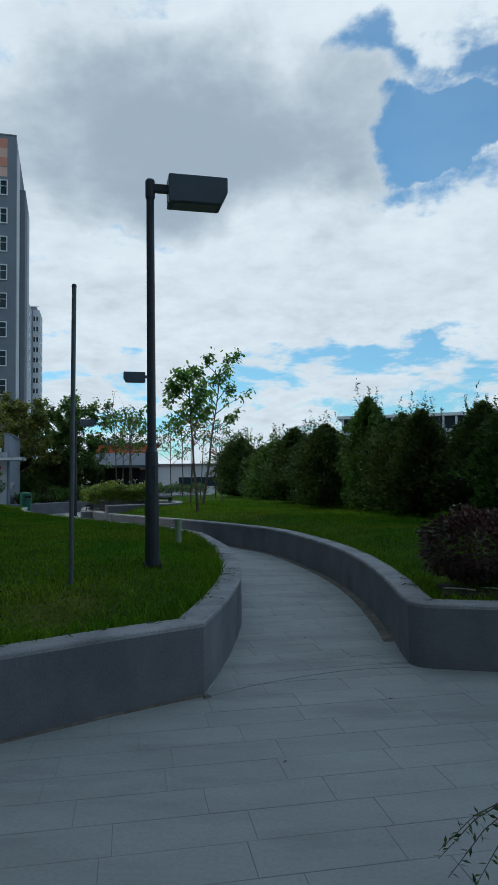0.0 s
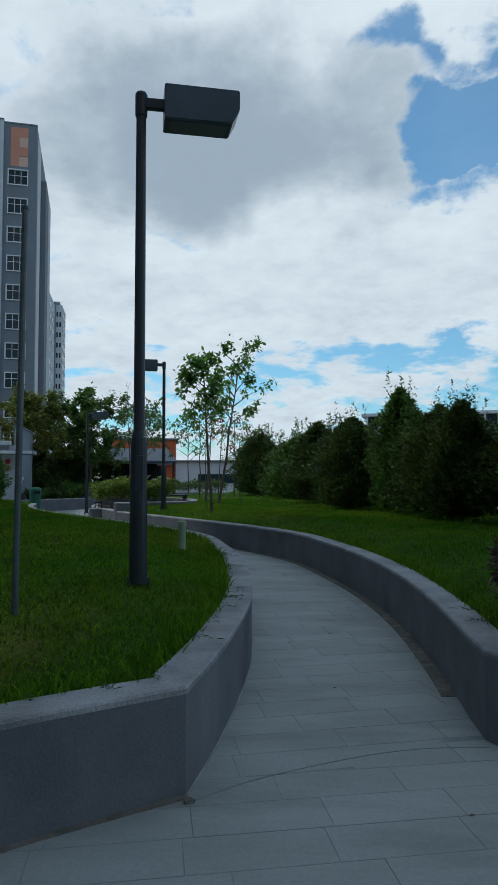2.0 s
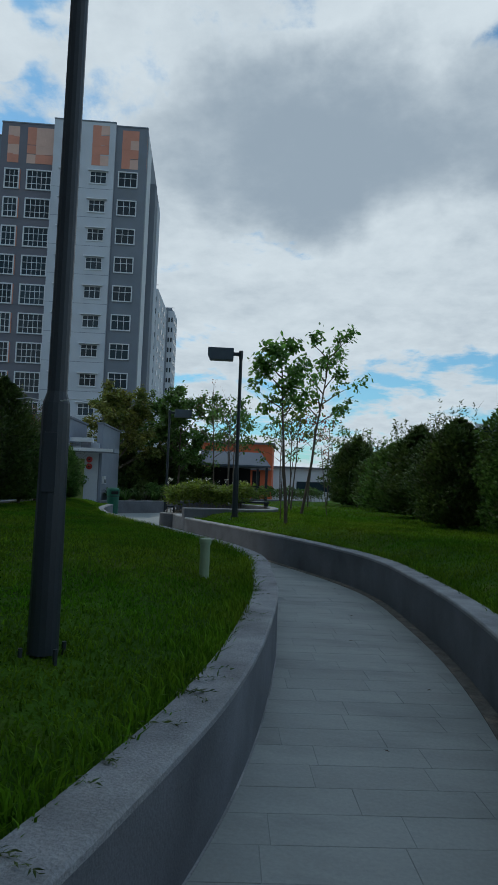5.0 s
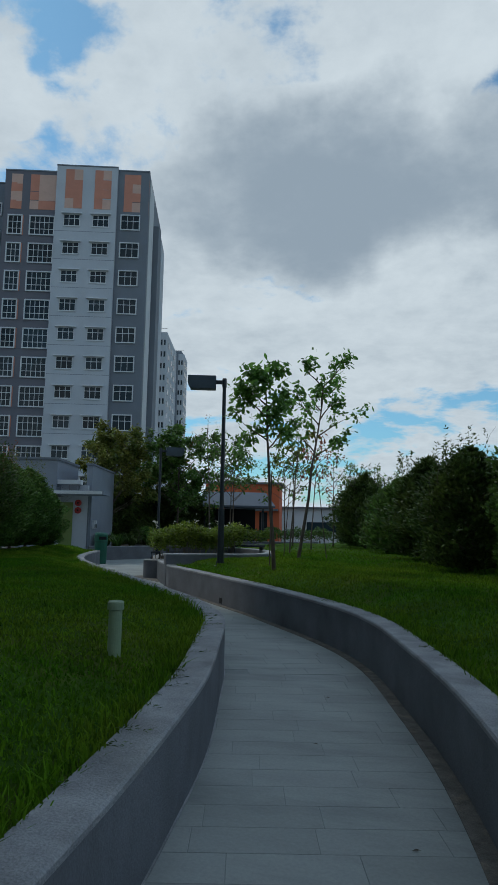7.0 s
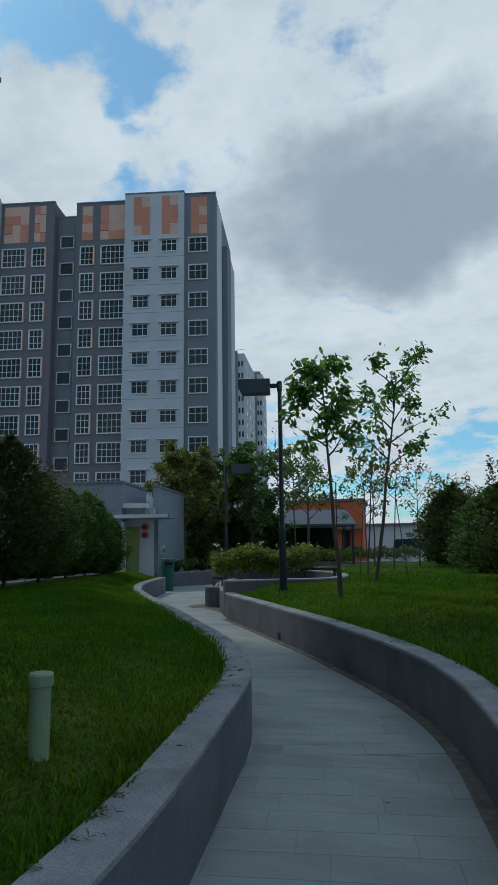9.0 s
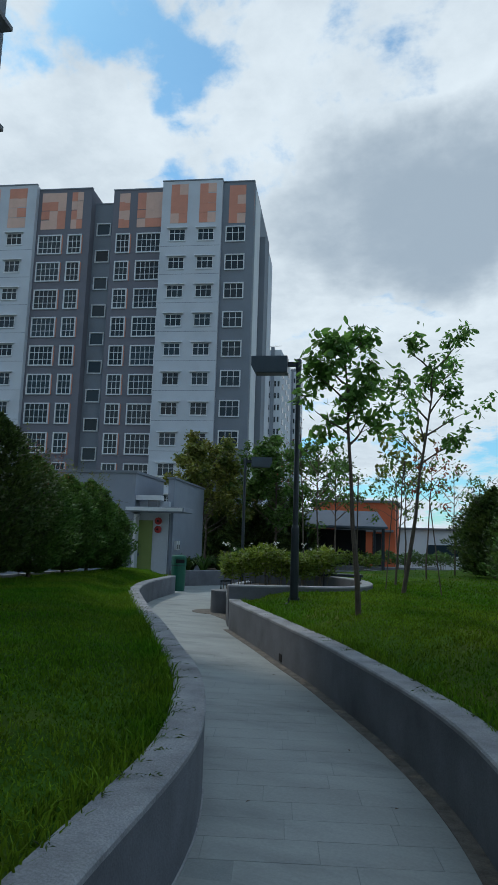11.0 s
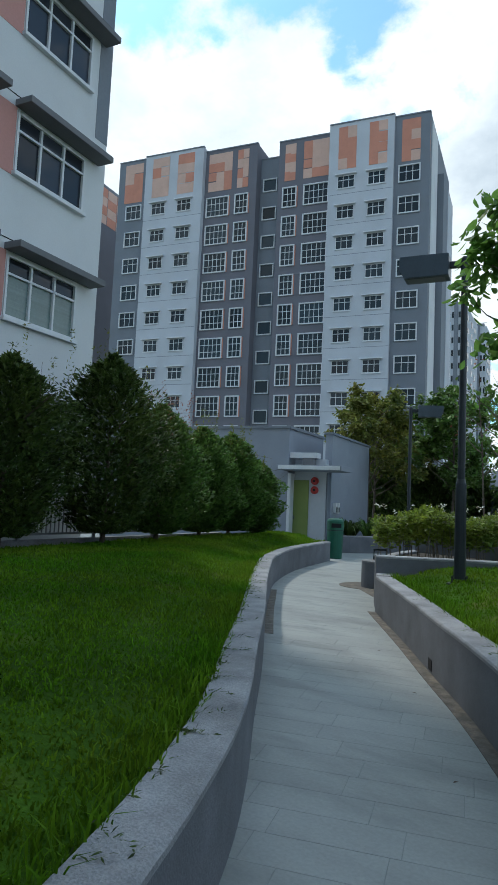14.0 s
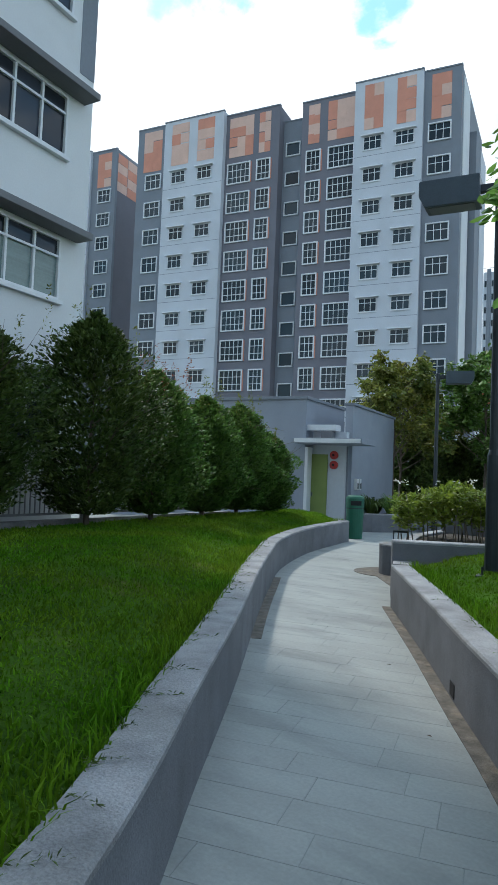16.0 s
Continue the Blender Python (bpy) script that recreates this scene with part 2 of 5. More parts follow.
WALL_PINK = material("salmon_pink_paint", (0.52, 0.26, 0.23), 0.85, vary=0.08, scale=0.5, fine=20, bump=0.1)
WALL_CREAM = material("off_white_paint", (0.62, 0.64, 0.65), 0.85, vary=0.06, scale=0.4, fine=30, bump=0.12, spot=(0.48, 0.50, 0.51), spot_scale=0.35, spot_amount=0.4)
HUT_GREY = material("blue_grey_render", (0.27, 0.30, 0.35), 0.88, vary=0.09, scale=0.8, fine=40, bump=0.25, spot=(0.20, 0.22, 0.26), spot_scale=0.7, spot_amount=0.4)
TRIM_WHITE = material("white_trim", (0.66, 0.68, 0.70), 0.6, vary=0.06, scale=2, fine=40, bump=0.03)
ORANGE = material("orange_panel", (0.58, 0.25, 0.17), 0.8, vary=0.1, scale=0.8, fine=20, bump=0.05)
PEACH = material("peach_panel", (0.62, 0.41, 0.33), 0.8, vary=0.1, scale=0.8, fine=20, bump=0.05)
CANOPY_GREY = material("grey_canopy_slab", (0.16, 0.165, 0.175), 0.8, vary=0.12, scale=1, fine=30, bump=0.1)
LIME_DOOR = material("olive_green_door", (0.20, 0.26, 0.07), 0.6, vary=0.08, scale=2, fine=40, bump=0.05)
RED_PAINT = material("red_paint", (0.42, 0.035, 0.03), 0.5, vary=0.1, bump=0.02)
ORANGE_WALL = material("vermilion_wall", (0.60, 0.13, 0.05), 0.8, vary=0.08, scale=0.6, fine=20, bump=0.08)
ROOF_BLUE = material("slate_blue_roof", (0.075, 0.095, 0.125), 0.6, vary=0.12, scale=1, fine=30, bump=0.08)
RAIL = material("grey_rail_paint", (0.30, 0.31, 0.33), 0.5, vary=0.15, scale=5, fine=50, bump=0.03)


def glass_material(name, tone, rough=0.08):
    m = bpy.data.materials.new(name)
    m.use_nodes = True
    nt = m.node_tree
    b = nt.nodes["Principled BSDF"]
    n = nt.nodes.new("ShaderNodeTexNoise")
    n.inputs["Scale"].default_value = 0.6
    r = nt.nodes.new("ShaderNodeMapRange")
    r.inputs[3].default_value, r.inputs[4].default_value = 0.5, 1.6
    info = nt.nodes.new("ShaderNodeObjectInfo")
    s = nt.nodes.new("ShaderNodeVectorMath")
    s.operation = "SCALE"
    s.inputs[0].default_value = tone
    nt.links.new(info.outputs["Random"], r.inputs[0])
    nt.links.new(r.outputs[0], s.inputs["Scale"])
    nt.links.new(s.outputs[0], b.inputs["Base Color"])
    b.inputs["Roughness"].default_value = rough
    b.inputs["Specular IOR Level"].default_value = 0.28
    return m


PANE = glass_material("dark_window_glass", (0.018, 0.030, 0.038), 0.15)
PANE_NEAR = glass_material("tinted_window_glass", (0.03, 0.035, 0.045), 0.04)
PANE_BLIND = material("blind_behind_glass", (0.16, 0.22, 0.21), 0.25, vary=0.15, scale=2, fine=20, bump=0, streak=(0.2, 0.2, 9))


# ---- mesh helpers ----
def mesh_object(name, bm, mat, smooth=False):
    me = bpy.data.meshes.new(name)
    bm.normal_update()
    bm.to_mesh(me)
    bm.free()
    for m in (mat if isinstance(mat, (list, tuple)) else [mat]):
        me.materials.append(m)
    if smooth:
        me.shade_smooth()
    return new(name, me)


def part(name, bm, mat, parent, label="", smooth=False):
    ob = mesh_object(name, bm, mat, smooth)
    ob.parent = parent
    if label:
        ob["label"] = label
    return ob


def share(name, me, parent, m):
    ob = new(name, me)
    ob.parent = parent
    ob.matrix_basis = m
    return ob


def thing(name, label, category, m=None, group="", kind=""):
    ob = new(name)
    if m is not None:
        ob.matrix_world = m
    return tagged(ob, label, category, group, kind)


def box(bm, x0, x1, y0, y1, z0, z1, bevel=0.0, m=None):
    r = bmesh.ops.create_cube(bm, size=1, matrix=Matrix.Translation(((x0 + x1) / 2, (y0 + y1) / 2, (z0 + z1) / 2)) @ Matrix.Diagonal((x1 - x0, y1 - y0, z1 - z0, 1)))
    vs = r["verts"]
    if bevel:
        es = list({e for v in vs for e in v.link_edges})
        r2 = bmesh.ops.bevel(bm, geom=es, offset=bevel, segments=2, affect="EDGES", profile=0.6)
        vs = list({v for f in r2["faces"] for v in f.verts} | {v for v in vs if v.is_valid})
    if m is not None:
        bmesh.ops.transform(bm, matrix=m, verts=[v for v in vs if v.is_valid])
    return bm


def boxed(*a, **k):
    return box(bmesh.new(), *a, **k)


def tube(bm, pts, radii, sides=8, cap=True):
    """A tapered tube along pts."""
    rings = []
    for i, p in enumerate(pts):
        p = Vector(p)
        d = (Vector(pts[min(i + 1, len(pts) - 1)]) - Vector(pts[max(i - 1, 0)])).normalized()
        ref = Vector((0, 0, 1)) if abs(d.z) < 0.95 else Vector((1, 0, 0))
        a = d.cross(ref).normalized()
        b = d.cross(a)
        rings.append([bm.verts.new(p + radii[i] * (math.cos(2 * math.pi * k / sides) * a + math.sin(2 * math.pi * k / sides) * b)) for k in range(sides)])
    for r0, r1 in zip(rings, rings[1:]):
        for k in range(sides):
            bm.faces.new((r0[k], r0[(k + 1) % sides], r1[(k + 1) % sides], r1[k]))
    if cap:
        bm.faces.new(rings[0])
        bm.faces.new(rings[-1][::-1])
    bmesh.ops.recalc_face_normals(bm, faces=bm.faces)
    return bm


def prism(bm, pts, z0, z1):
    """An upright solid over the outline pts."""
    lo = [bm.verts.new((x, y, z0)) for x, y in pts]
    hi = [bm.verts.new((x, y, z1)) for x, y in pts]
    n = len(pts)
    for i in range(n):
        bm.faces.new((lo[i], lo[(i + 1) % n], hi[(i + 1) % n], hi[i]))
    bm.faces.new(hi)
    bm.faces.new(lo[::-1])
    bmesh.ops.recalc_face_normals(bm, faces=bm.faces)
    return bm


def spline(pts, step=0.2):
    """Catmull-Rom through pts, at even steps."""
    P = [np.array(p, float) for p in pts]
    P = [2 * P[0] - P[1]] + P + [2 * P[-1] - P[-2]]
    out = []
    for a, b, c, d in zip(P, P[1:], P[2:], P[3:]):
        n = max(2, int(np.linalg.norm(c - b) / step))
        for k in range(n):
            t = k / n
            out.append(0.5 * (2 * b + (c - a) * t + (2 * a - 5 * b + 4 * c - d) * t * t + (3 * b - a - 3 * c + d) * t ** 3))
    out.append(P[-2])
    return np.array(out)


def offset(line, d):
    """The line moved d to its left."""
    t = np.gradient(line, axis=0)
    t /= np.linalg.norm(t, axis=1)[:, None]
    n = np.stack([-t[:, 1], t[:, 0]], 1)
    q = line + n * d
    return q


def ribbon(bm, line, profile, closed=False):
    """Sweeps a profile of (offset to the left, z) along a line on the ground."""
    sides = [offset(line, o) for o, z in profile]
    rows = [[bm.verts.new((s[i][0], s[i][1], z)) for s, (o, z) in zip(sides, profile)] for i in range(len(line))]
    for r0, r1 in zip(rows, rows[1:]):
        for k in range(len(profile) - 1):
            bm.faces.new((r0[k], r0[k + 1], r1[k + 1], r1[k]))
    if closed:
        for k in range(len(profile) - 1):
            bm.faces.new((rows[-1][k], rows[-1][k + 1], rows[0][k + 1], rows[0][k]))
    else:
        bm.faces.new(rows[0])
        bm.faces.new(rows[-1][::-1])
    bmesh.ops.recalc_face_normals(bm, faces=bm.faces)
    return bm


def quick_mesh(name, verts, faces, mat, parent=None, smooth=False):
    me = bpy.data.meshes.new(name)
    me.from_pydata(verts.tolist() if hasattr(verts, "tolist") else verts, [], faces.tolist() if hasattr(faces, "tolist") else faces)
    me.materials.append(mat)
    if smooth:
        me.shade_smooth()
    ob = new(name, me)
    ob.parent = parent
    return ob


def leaf_mesh(name, places, lengths, mat, parent=None, width=0.45, droop=0.3, rng=None, aim=None, label="", oval=False):
    """A folded leaf blade at each place: a diamond, or an oval with a pointed tip."""
    rng = rng or np.random.default_rng(1)
    n = len(places)
    d = rng.normal(size=(n, 3))
    d[:, 2] = d[:, 2] * 0.5 - droop
    if aim is not None:
        d = d * 0.55 + aim
    d /= np.linalg.norm(d, axis=1)[:, None]
    s = np.cross(d, rng.normal(size=(n, 3)) * 0.5 + np.array([0, 0, 1.0]))
    s /= np.linalg.norm(s, axis=1)[:, None] + 1e-9
    u = np.cross(s, d)
    l = np.asarray(lengths)[:, None]
    w = l * width * 0.5
    if oval:
        rows = [places]
        for f, g in ((0.25, 0.62), (0.55, 1.0), (0.82, 0.7)):
            rows.append(places + d * l * f + s * w * g - u * (w * g * 0.35 + l * 0.16 * f * f))
        rows.append(places + d * l - u * l * 0.16)
        for f, g in ((0.82, 0.7), (0.55, 1.0), (0.25, 0.62)):
            rows.append(places + d * l * f - s * w * g - u * (w * g * 0.35 + l * 0.16 * f * f))
        v = np.stack(rows, 1).reshape(-1, 3)
        k = np.arange(n)[:, None] * 8
        ob = quick_mesh(name, v, np.concatenate([k + [0, 1, 2, 3, 4], k + [0, 4, 5, 6, 7]], 0), mat, parent)
        if label:
            ob["label"] = label
        return ob
    base, tip = places, places + d * l - u * l * 0.12
    mid = places + d * l * 0.45 + u * l * 0.05
    a, b = mid + s * w - u * w * 0.3, mid - s * w - u * w * 0.3
    v = np.stack([base, a, tip, b, mid], 1).reshape(-1, 3)
    k = np.arange(n)[:, None] * 5
    f = np.concatenate([k + [0, 1, 4], k + [1, 2, 4], k + [4, 2, 3], k + [0, 4, 3]], 0)
    ob = quick_mesh(name, v, f, mat, parent)
    if label:
        ob["label"] = label
    return ob


# ---- plan ----
WALL_H, WALL_T = 0.52, 0.235
LEFT_LINE = [(-0.22, 3.5), (-0.15, 4.1), (-0.095, 4.9), (-0.075, 5.9), (-0.145, 6.95), (-0.29, 8.1), (-0.47, 9.2), (-0.8, 10.55), (-1.09, 11.65), (-1.4, 12.4), (-1.94, 13.36),
             (-2.44, 14.08), (-3.06, 14.88), (-4.06, 16.2), (-5.6, 18.15), (-6.67, 19.56), (-7.95, 21.35), (-9.2, 23.75), (-10.25, 26.7)]
LEFT_FRONT = [(-6.4, -1.2), (-3.2, 1.2), (-1.33, 2.64), (-0.78, 3.09), (-0.22, 3.5)]
RIGHT_LINE = [(1.40, 4.5), (1.43, 5.7), (1.37, 7.4), (1.15, 9.1), (0.79, 10.7), (0.36, 12.25), (-0.28, 13.58), (-1.36, 15.2), (-2.0, 16.1), (-2.7, 17.0), (-3.62, 18.2), (-4.97, 19.9)]
left_line, right_line = spline(LEFT_LINE), spline(RIGHT_LINE)


# ---- ground, paving ----
def build_ground():
    bm = bmesh.new()
    rings = [bm.verts.new((r * math.cos(a), 20 + r * math.sin(a), -0.06)) for r in (70, 300, 2600) for a in [2 * math.pi * k / 48 for k in range(48)]]
    bm.faces.new(rings[:48])
    for j in (0, 1):
        for k in range(48):
            bm.faces.new((rings[j * 48 + k], rings[j * 48 + 48 + k], rings[j * 48 + 48 + (k + 1) % 48], rings[j * 48 + (k + 1) % 48]))
    g = mesh_object("ground", bm, GROUND)
    tagged(g, "dull grey-green open ground reaching the horizon", "ground", kind="structure")
    p = mesh_object("floor", boxed(-24, 9, -8, 52, -0.05, -0.0025), JOINT)
    return tagged(p, "grey-green stone pavers with thin dark joints", "paving", kind="structure")


floor_ob = build_ground()


# ---- planter walls ----
def planter_wall(name, line, side, label, h=WALL_H, t=WALL_T):
    """A rendered kerb wall along its path-side face, with a coping on top; side 1 grows to the left of the line."""
    ob = thing(name, label, "planter wall", kind="structure")
    part("wall_body", ribbon(bmesh.new(), line, [(0, -0.04), (0, h - 0.03), (t * side, h - 0.03), (t * side, 0.05)]), CONCRETE, ob)
    o = -0.003 * side
    part("coping", ribbon(bmesh.new(), line, [(o, h - 0.036), (o, h - 0.012), (o + 0.012 * side, h), (t * side - 0.01 * side, h), (t * side, h - 0.012), (t * side, h - 0.036)]), COPING, ob, "pale pebble-wash coping")
    return ob


def corner_line():
    """The left wall's whole path-side face: along the forecourt, round the corner, then along the path."""
    a, b = spline(LEFT_FRONT, 0.3), left_line
    return np.concatenate([a[:-1], [a[-1] * 0.5 + b[0] * 0.5], b[1:]])


def right_corner_line():
    front = spline([(9.5, 2.9), (6.0, 3.45), (3.0, 3.92), (2.05, 4.06)], 0.4)
    arc = [(1.61 - 0.21 * math.sin(a), 4.36 - 0.21 * math.cos(a)) for a in (0.15, 0.5, 0.9, 1.3)]
    return np.concatenate([front, arc, right_line[1:]])


left_face, right_face = corner_line(), right_corner_line()
planter_wall("wall_left", left_face, 1, "low grey rendered planter wall curving beside the path")
planter_wall("wall_right", right_face, -1, "low grey rendered planter wall sweeping round the lawn")
planter_wall("wall_left_end", np.array([(-10.25, 26.7), (-11.2, 26.95), (-13.2, 27.45)]), 1, "short grey planter wall closing the lawn")
planter_wall("wall_right_end", np.array([(-5.0, 19.98), (-5.65, 21.1), (-6.3, 22.4)]), -1, "short grey planter wall closing the bed")


# ---- lawns ----
def inside(poly, pts):
    x, y = pts[:, 0], pts[:, 1]
    hit = np.zeros(len(pts), bool)
    for (x0, y0), (x1, y1) in zip(poly, np.roll(poly, -1, axis=0)):
        if y0 == y1:
            continue
        c = ((y0 > y) != (y1 > y)) & (x < (x1 - x0) * (y - y0) / (y1 - y0) + x0)
        hit ^= c
    return hit


def distance(line, pts):
    line = np.concatenate([line[:-1:2], line[-1:]])
    best = np.full(len(pts), 1e9)
    for p, q in zip(line[:-1], line[1:]):
        d = q - p
        t = np.clip(((pts - p) @ d) / (d @ d + 1e-12), 0, 1)
        best = np.minimum(best, np.linalg.norm(pts - p - t[:, None] * d, axis=1))
    return best


def swell(pts):
    x, y = pts[:, 0], pts[:, 1]
    return 0.025 * np.sin(0.9 * x + 0.5 * y) + 0.02 * np.sin(0.45 * y - 0.8 * x + 1.0) + 0.008 * np.sin(3.1 * x + 1.7 * y)


def lawn_height(pts, line):
    d = np.clip((distance(line, pts) - WALL_T) / 1.1, 0, 1)
    d = d * d * (3 - 2 * d)
    return 0.475 + 0.17 * d + swell(pts) * d


left_poly = np.concatenate([offset(left_face, 0.12), [(-10.3, 26.75), (-13.0, 27.3), (-11.4, 24.2), (-10.1, 18.0), (-7.9, 8.0), (-6.2, 0.0)]])
right_poly = np.concatenate([offset(right_face, -0.12), [(-5.05, 20.05), (-4.2, 21.05), (-3.5, 21.6), (-3.15, 22.3), (-3.4, 23.9), (-4.4, 25.7), (-6.0, 27.5), (-6.8, 34), (-5.8, 38), (-4.2, 42), (-4, 48),
                                                             (0.5, 48), (1.2, 40), (3.2, 30), (5.4, 18), (6.2, 12), (9.3, 3.1)]])


def build_lawn(name, poly, line, step, label):
    lo, hi = poly.min(0) - step, poly.max(0) + step
    xs, ys = np.arange(lo[0], hi[0], step), np.arange(lo[1], hi[1], step)
    gx, gy = np.meshgrid(xs, ys)
    pts = np.stack([gx.ravel(), gy.ravel()], 1)
    z = lawn_height(pts, line)
    nx = len(xs)
    i, j = np.meshgrid(np.arange(nx - 1), np.arange(len(ys) - 1))
    k = (j * nx + i).ravel()
    quads = np.stack([k, k + 1, k + nx + 1, k + nx], 1)
    keep = inside(poly, pts[quads].mean(1))
    quads = quads[keep]
    used, inv = np.unique(quads, return_inverse=True)
    ob = quick_mesh(name, np.column_stack([pts, z])[used], inv.reshape(-1, 4), TURF, smooth=True)
    return tagged(ob, label, "lawn", kind="structure")


build_lawn("lawn_left", left_poly, left_face, 0.14, "mown green lawn raised behind the planter wall")
build_lawn("lawn_right", right_poly, right_face, 0.16, "mown green lawn with paler dry patches")


def build_grass(name, poly, line, n, reach, seed, label, size=(0.018, 0.06), fringe=0.35):
    """Blades over a lawn, denser and longer near the wall."""
    rng = np.random.default_rng(seed)
    lo, hi = poly.min(0), poly.max(0)
    got = []
    total = 0
    while total < n:
        p = lo + rng.random((n, 2)) * (hi - lo)
        p = p[inside(poly, p)]
        d = distance(line, p)
        p, d = p[d > 0.2], d[d > 0.2]
        keep = rng.random(len(p)) < np.exp(-d / reach)
        got.append(np.column_stack([p, d])[keep])
        total += keep.sum()
    g = np.concatenate(got)[:n]
    p, d = g[:, :2], g[:, 2]
    z = lawn_height(p, line)
    clump = 0.5 + 0.5 * np.sin(p[:, 0] * 7.3 + np.sin(p[:, 1] * 5.1)) * np.sin(p[:, 1] * 6.7 + np.sin(p[:, 0] * 4.3))
    tall = size[0] + (size[1] - size[0]) * rng.random(n) ** 2 * (0.5 + clump)
    tall += fringe * 0.35 * np.exp(-((d - 0.28) / 0.16) ** 2) * rng.random(n) ** 2.5
    wide = 0.0035 + 0.003 * rng.random(n) + 0.0012 * np.clip(d, 0, 6)
    tall *= 1 + 0.03 * np.clip(d, 0, 8)
    ang, lean = rng.random(n) * 6.283, rng.normal(size=(n, 2)) * 0.4
    side = np.column_stack([np.cos(ang), np.sin(ang), np.zeros(n)]) * wide[:, None]
    root = np.column_stack([p, z - 0.01])
    bend = np.column_stack([lean * tall[:, None] * 0.35, tall * 0.6])
    tip = np.column_stack([lean * tall[:, None] * 1.1, tall * (1 - 0.15 * np.abs(lean).sum(1))])
    v = np.stack([root - side, root + side, root + bend + side * 0.8, root + bend - side * 0.8, root + tip], 1).reshape(-1, 3)
    k = np.arange(n) * 5
    quads = np.stack([k, k + 1, k + 2, k + 3], 1).tolist()
    tris = np.stack([k + 3, k + 2, k + 4], 1).tolist()
    ob = quick_mesh(name, v, quads + tris, BLADE)
    return tagged(ob, label, "grass", kind="stuff")


build_grass("grass", left_poly, left_face, 210000, 2.6, 5, "long green grass blades overhanging the wall edge")
build_grass("grass", right_poly, right_face, 170000, 3.2, 6, "long green grass blades over the lawn")


# ---- tall apartment block ----
def ring(bm, x0, x1, z0, z1, t, y0, y1):
    """A rectangular frame with a hole, in one piece."""
    outer = [(x0 - t, z0 - t), (x1 + t, z0 - t), (x1 + t, z1 + t), (x0 - t, z1 + t)]
    inner = [(x0, z0), (x1, z0), (x1, z1), (x0, z1)]
    v = [[bm.verts.new((x, y, z)) for x, z in loop] for loop in (outer, inner) for y in (y0, y1)]
    ob_, of, ib, if_ = v
    for k in range(4):
        n = (k + 1) % 4
        bm.faces.new((of[k], of[n], if_[n], if_[k]))
        bm.faces.new((ob_[k], ob_[n], of[n], of[k]))
        bm.faces.new((ib[k], ib[n], if_[n], if_[k]))
        bm.faces.new((ob_[k], ob_[n], ib[n], ib[k]))
    bmesh.ops.recalc_face_normals(bm, faces=bm.faces)
    return bm


def kept(name, bm, mat):
    me = bpy.data.meshes.new(name)
    bm.to_mesh(me)
    bm.free()
    me.materials.append(mat)
    return me


def window_meshes(w, h, cols, transom, surround=0.1, hood=False, depth=0.14, bar=0.05):
    """The pieces of one window, its lower left corner at the origin, facing +y: the frame first."""
    if surround:
        out = [("window", kept("frame", ring(bmesh.new(), 0, w, 0, h, surround, 0, depth), TRIM_WHITE), Matrix())]
    else:
        out = [("window", kept("frame", ring(bmesh.new(), bar, w - bar, bar, h - bar, bar, 0, 0.06), TRIM_WHITE), Matrix()),
               ("sill", kept("sill", boxed(-0.06, w + 0.06, 0.0, 0.09, -0.07, -0.005), TRIM_WHITE), Matrix())]
    out.append(("pane", kept("pane", boxed(0.0, w, -0.02, 0.018, 0.0, h), PANE), Matrix()))
    if hood:
        out.append(("hood", kept("hood", boxed(-0.2, w + 0.2, 0.0, 0.32, h + 0.03, h + 0.12), TRIM_WHITE), Matrix()))
    up = kept("mullion", boxed(-bar / 2, bar / 2, 0.0, 0.05, 0.01, h - 0.01), TRIM_WHITE)
    for k in range(1, cols):
        out.append(("mullion", up, pose(w * k / cols, 0, 0)))
    across = kept("transom", boxed(0.01, w - 0.01, 0.0, 0.045, -bar / 2, bar / 2), TRIM_WHITE)
    for t in transom:
        out.append(("transom", across, pose(0, 0, h * t)))
    return out


def patch_panels(parent, x0, x1, z0, z1, y, cols, rows, seed):
    """The orange and peach panels under the roofline."""
    rng = random.Random(seed)
    dx, dz = (x1 - x0) / cols, (z1 - z0) / rows
    for i in range(cols):
        for j in range(rows):
            jut = rng.uniform(-0.12, 0.12) if 0 < j < rows else 0
            part("panel", boxed(x0 + i * dx, x0 + (i + 1) * dx, y, y + 0.02 + 0.012 * ((i + j) % 2), z0 + j * dz + jut, z0 + (j + 1) * dz), PEACH if (i + j + rng.randint(0, 1)) % 2 else ORANGE, parent)


STOREY, TOP_ROW, ROWS = 2.9, 30.24, 12
WIN_TYPES = {
    "small": window_meshes(1.75, 1.42, 3, (0.62,), 0.1),
    "hooded": window_meshes(1.6, 1.2, 3, (0.64,), 0, True),
    "big": window_meshes(2.3, 1.85, 5, (0.3, 0.68), 0.11),
    "tall": window_meshes(1.25, 1.85, 3, (0.3, 0.68), 0.11),
    "hole": window_meshes(1.3, 1.15, 1, (), 0.1),
}


REVEAL = bpy.data.meshes.new("reveal")
boxed(-0.2, -0.115, 0.0, 0.05, -0.1, 1.9).to_mesh(REVEAL)
REVEAL.materials.append(ORANGE)


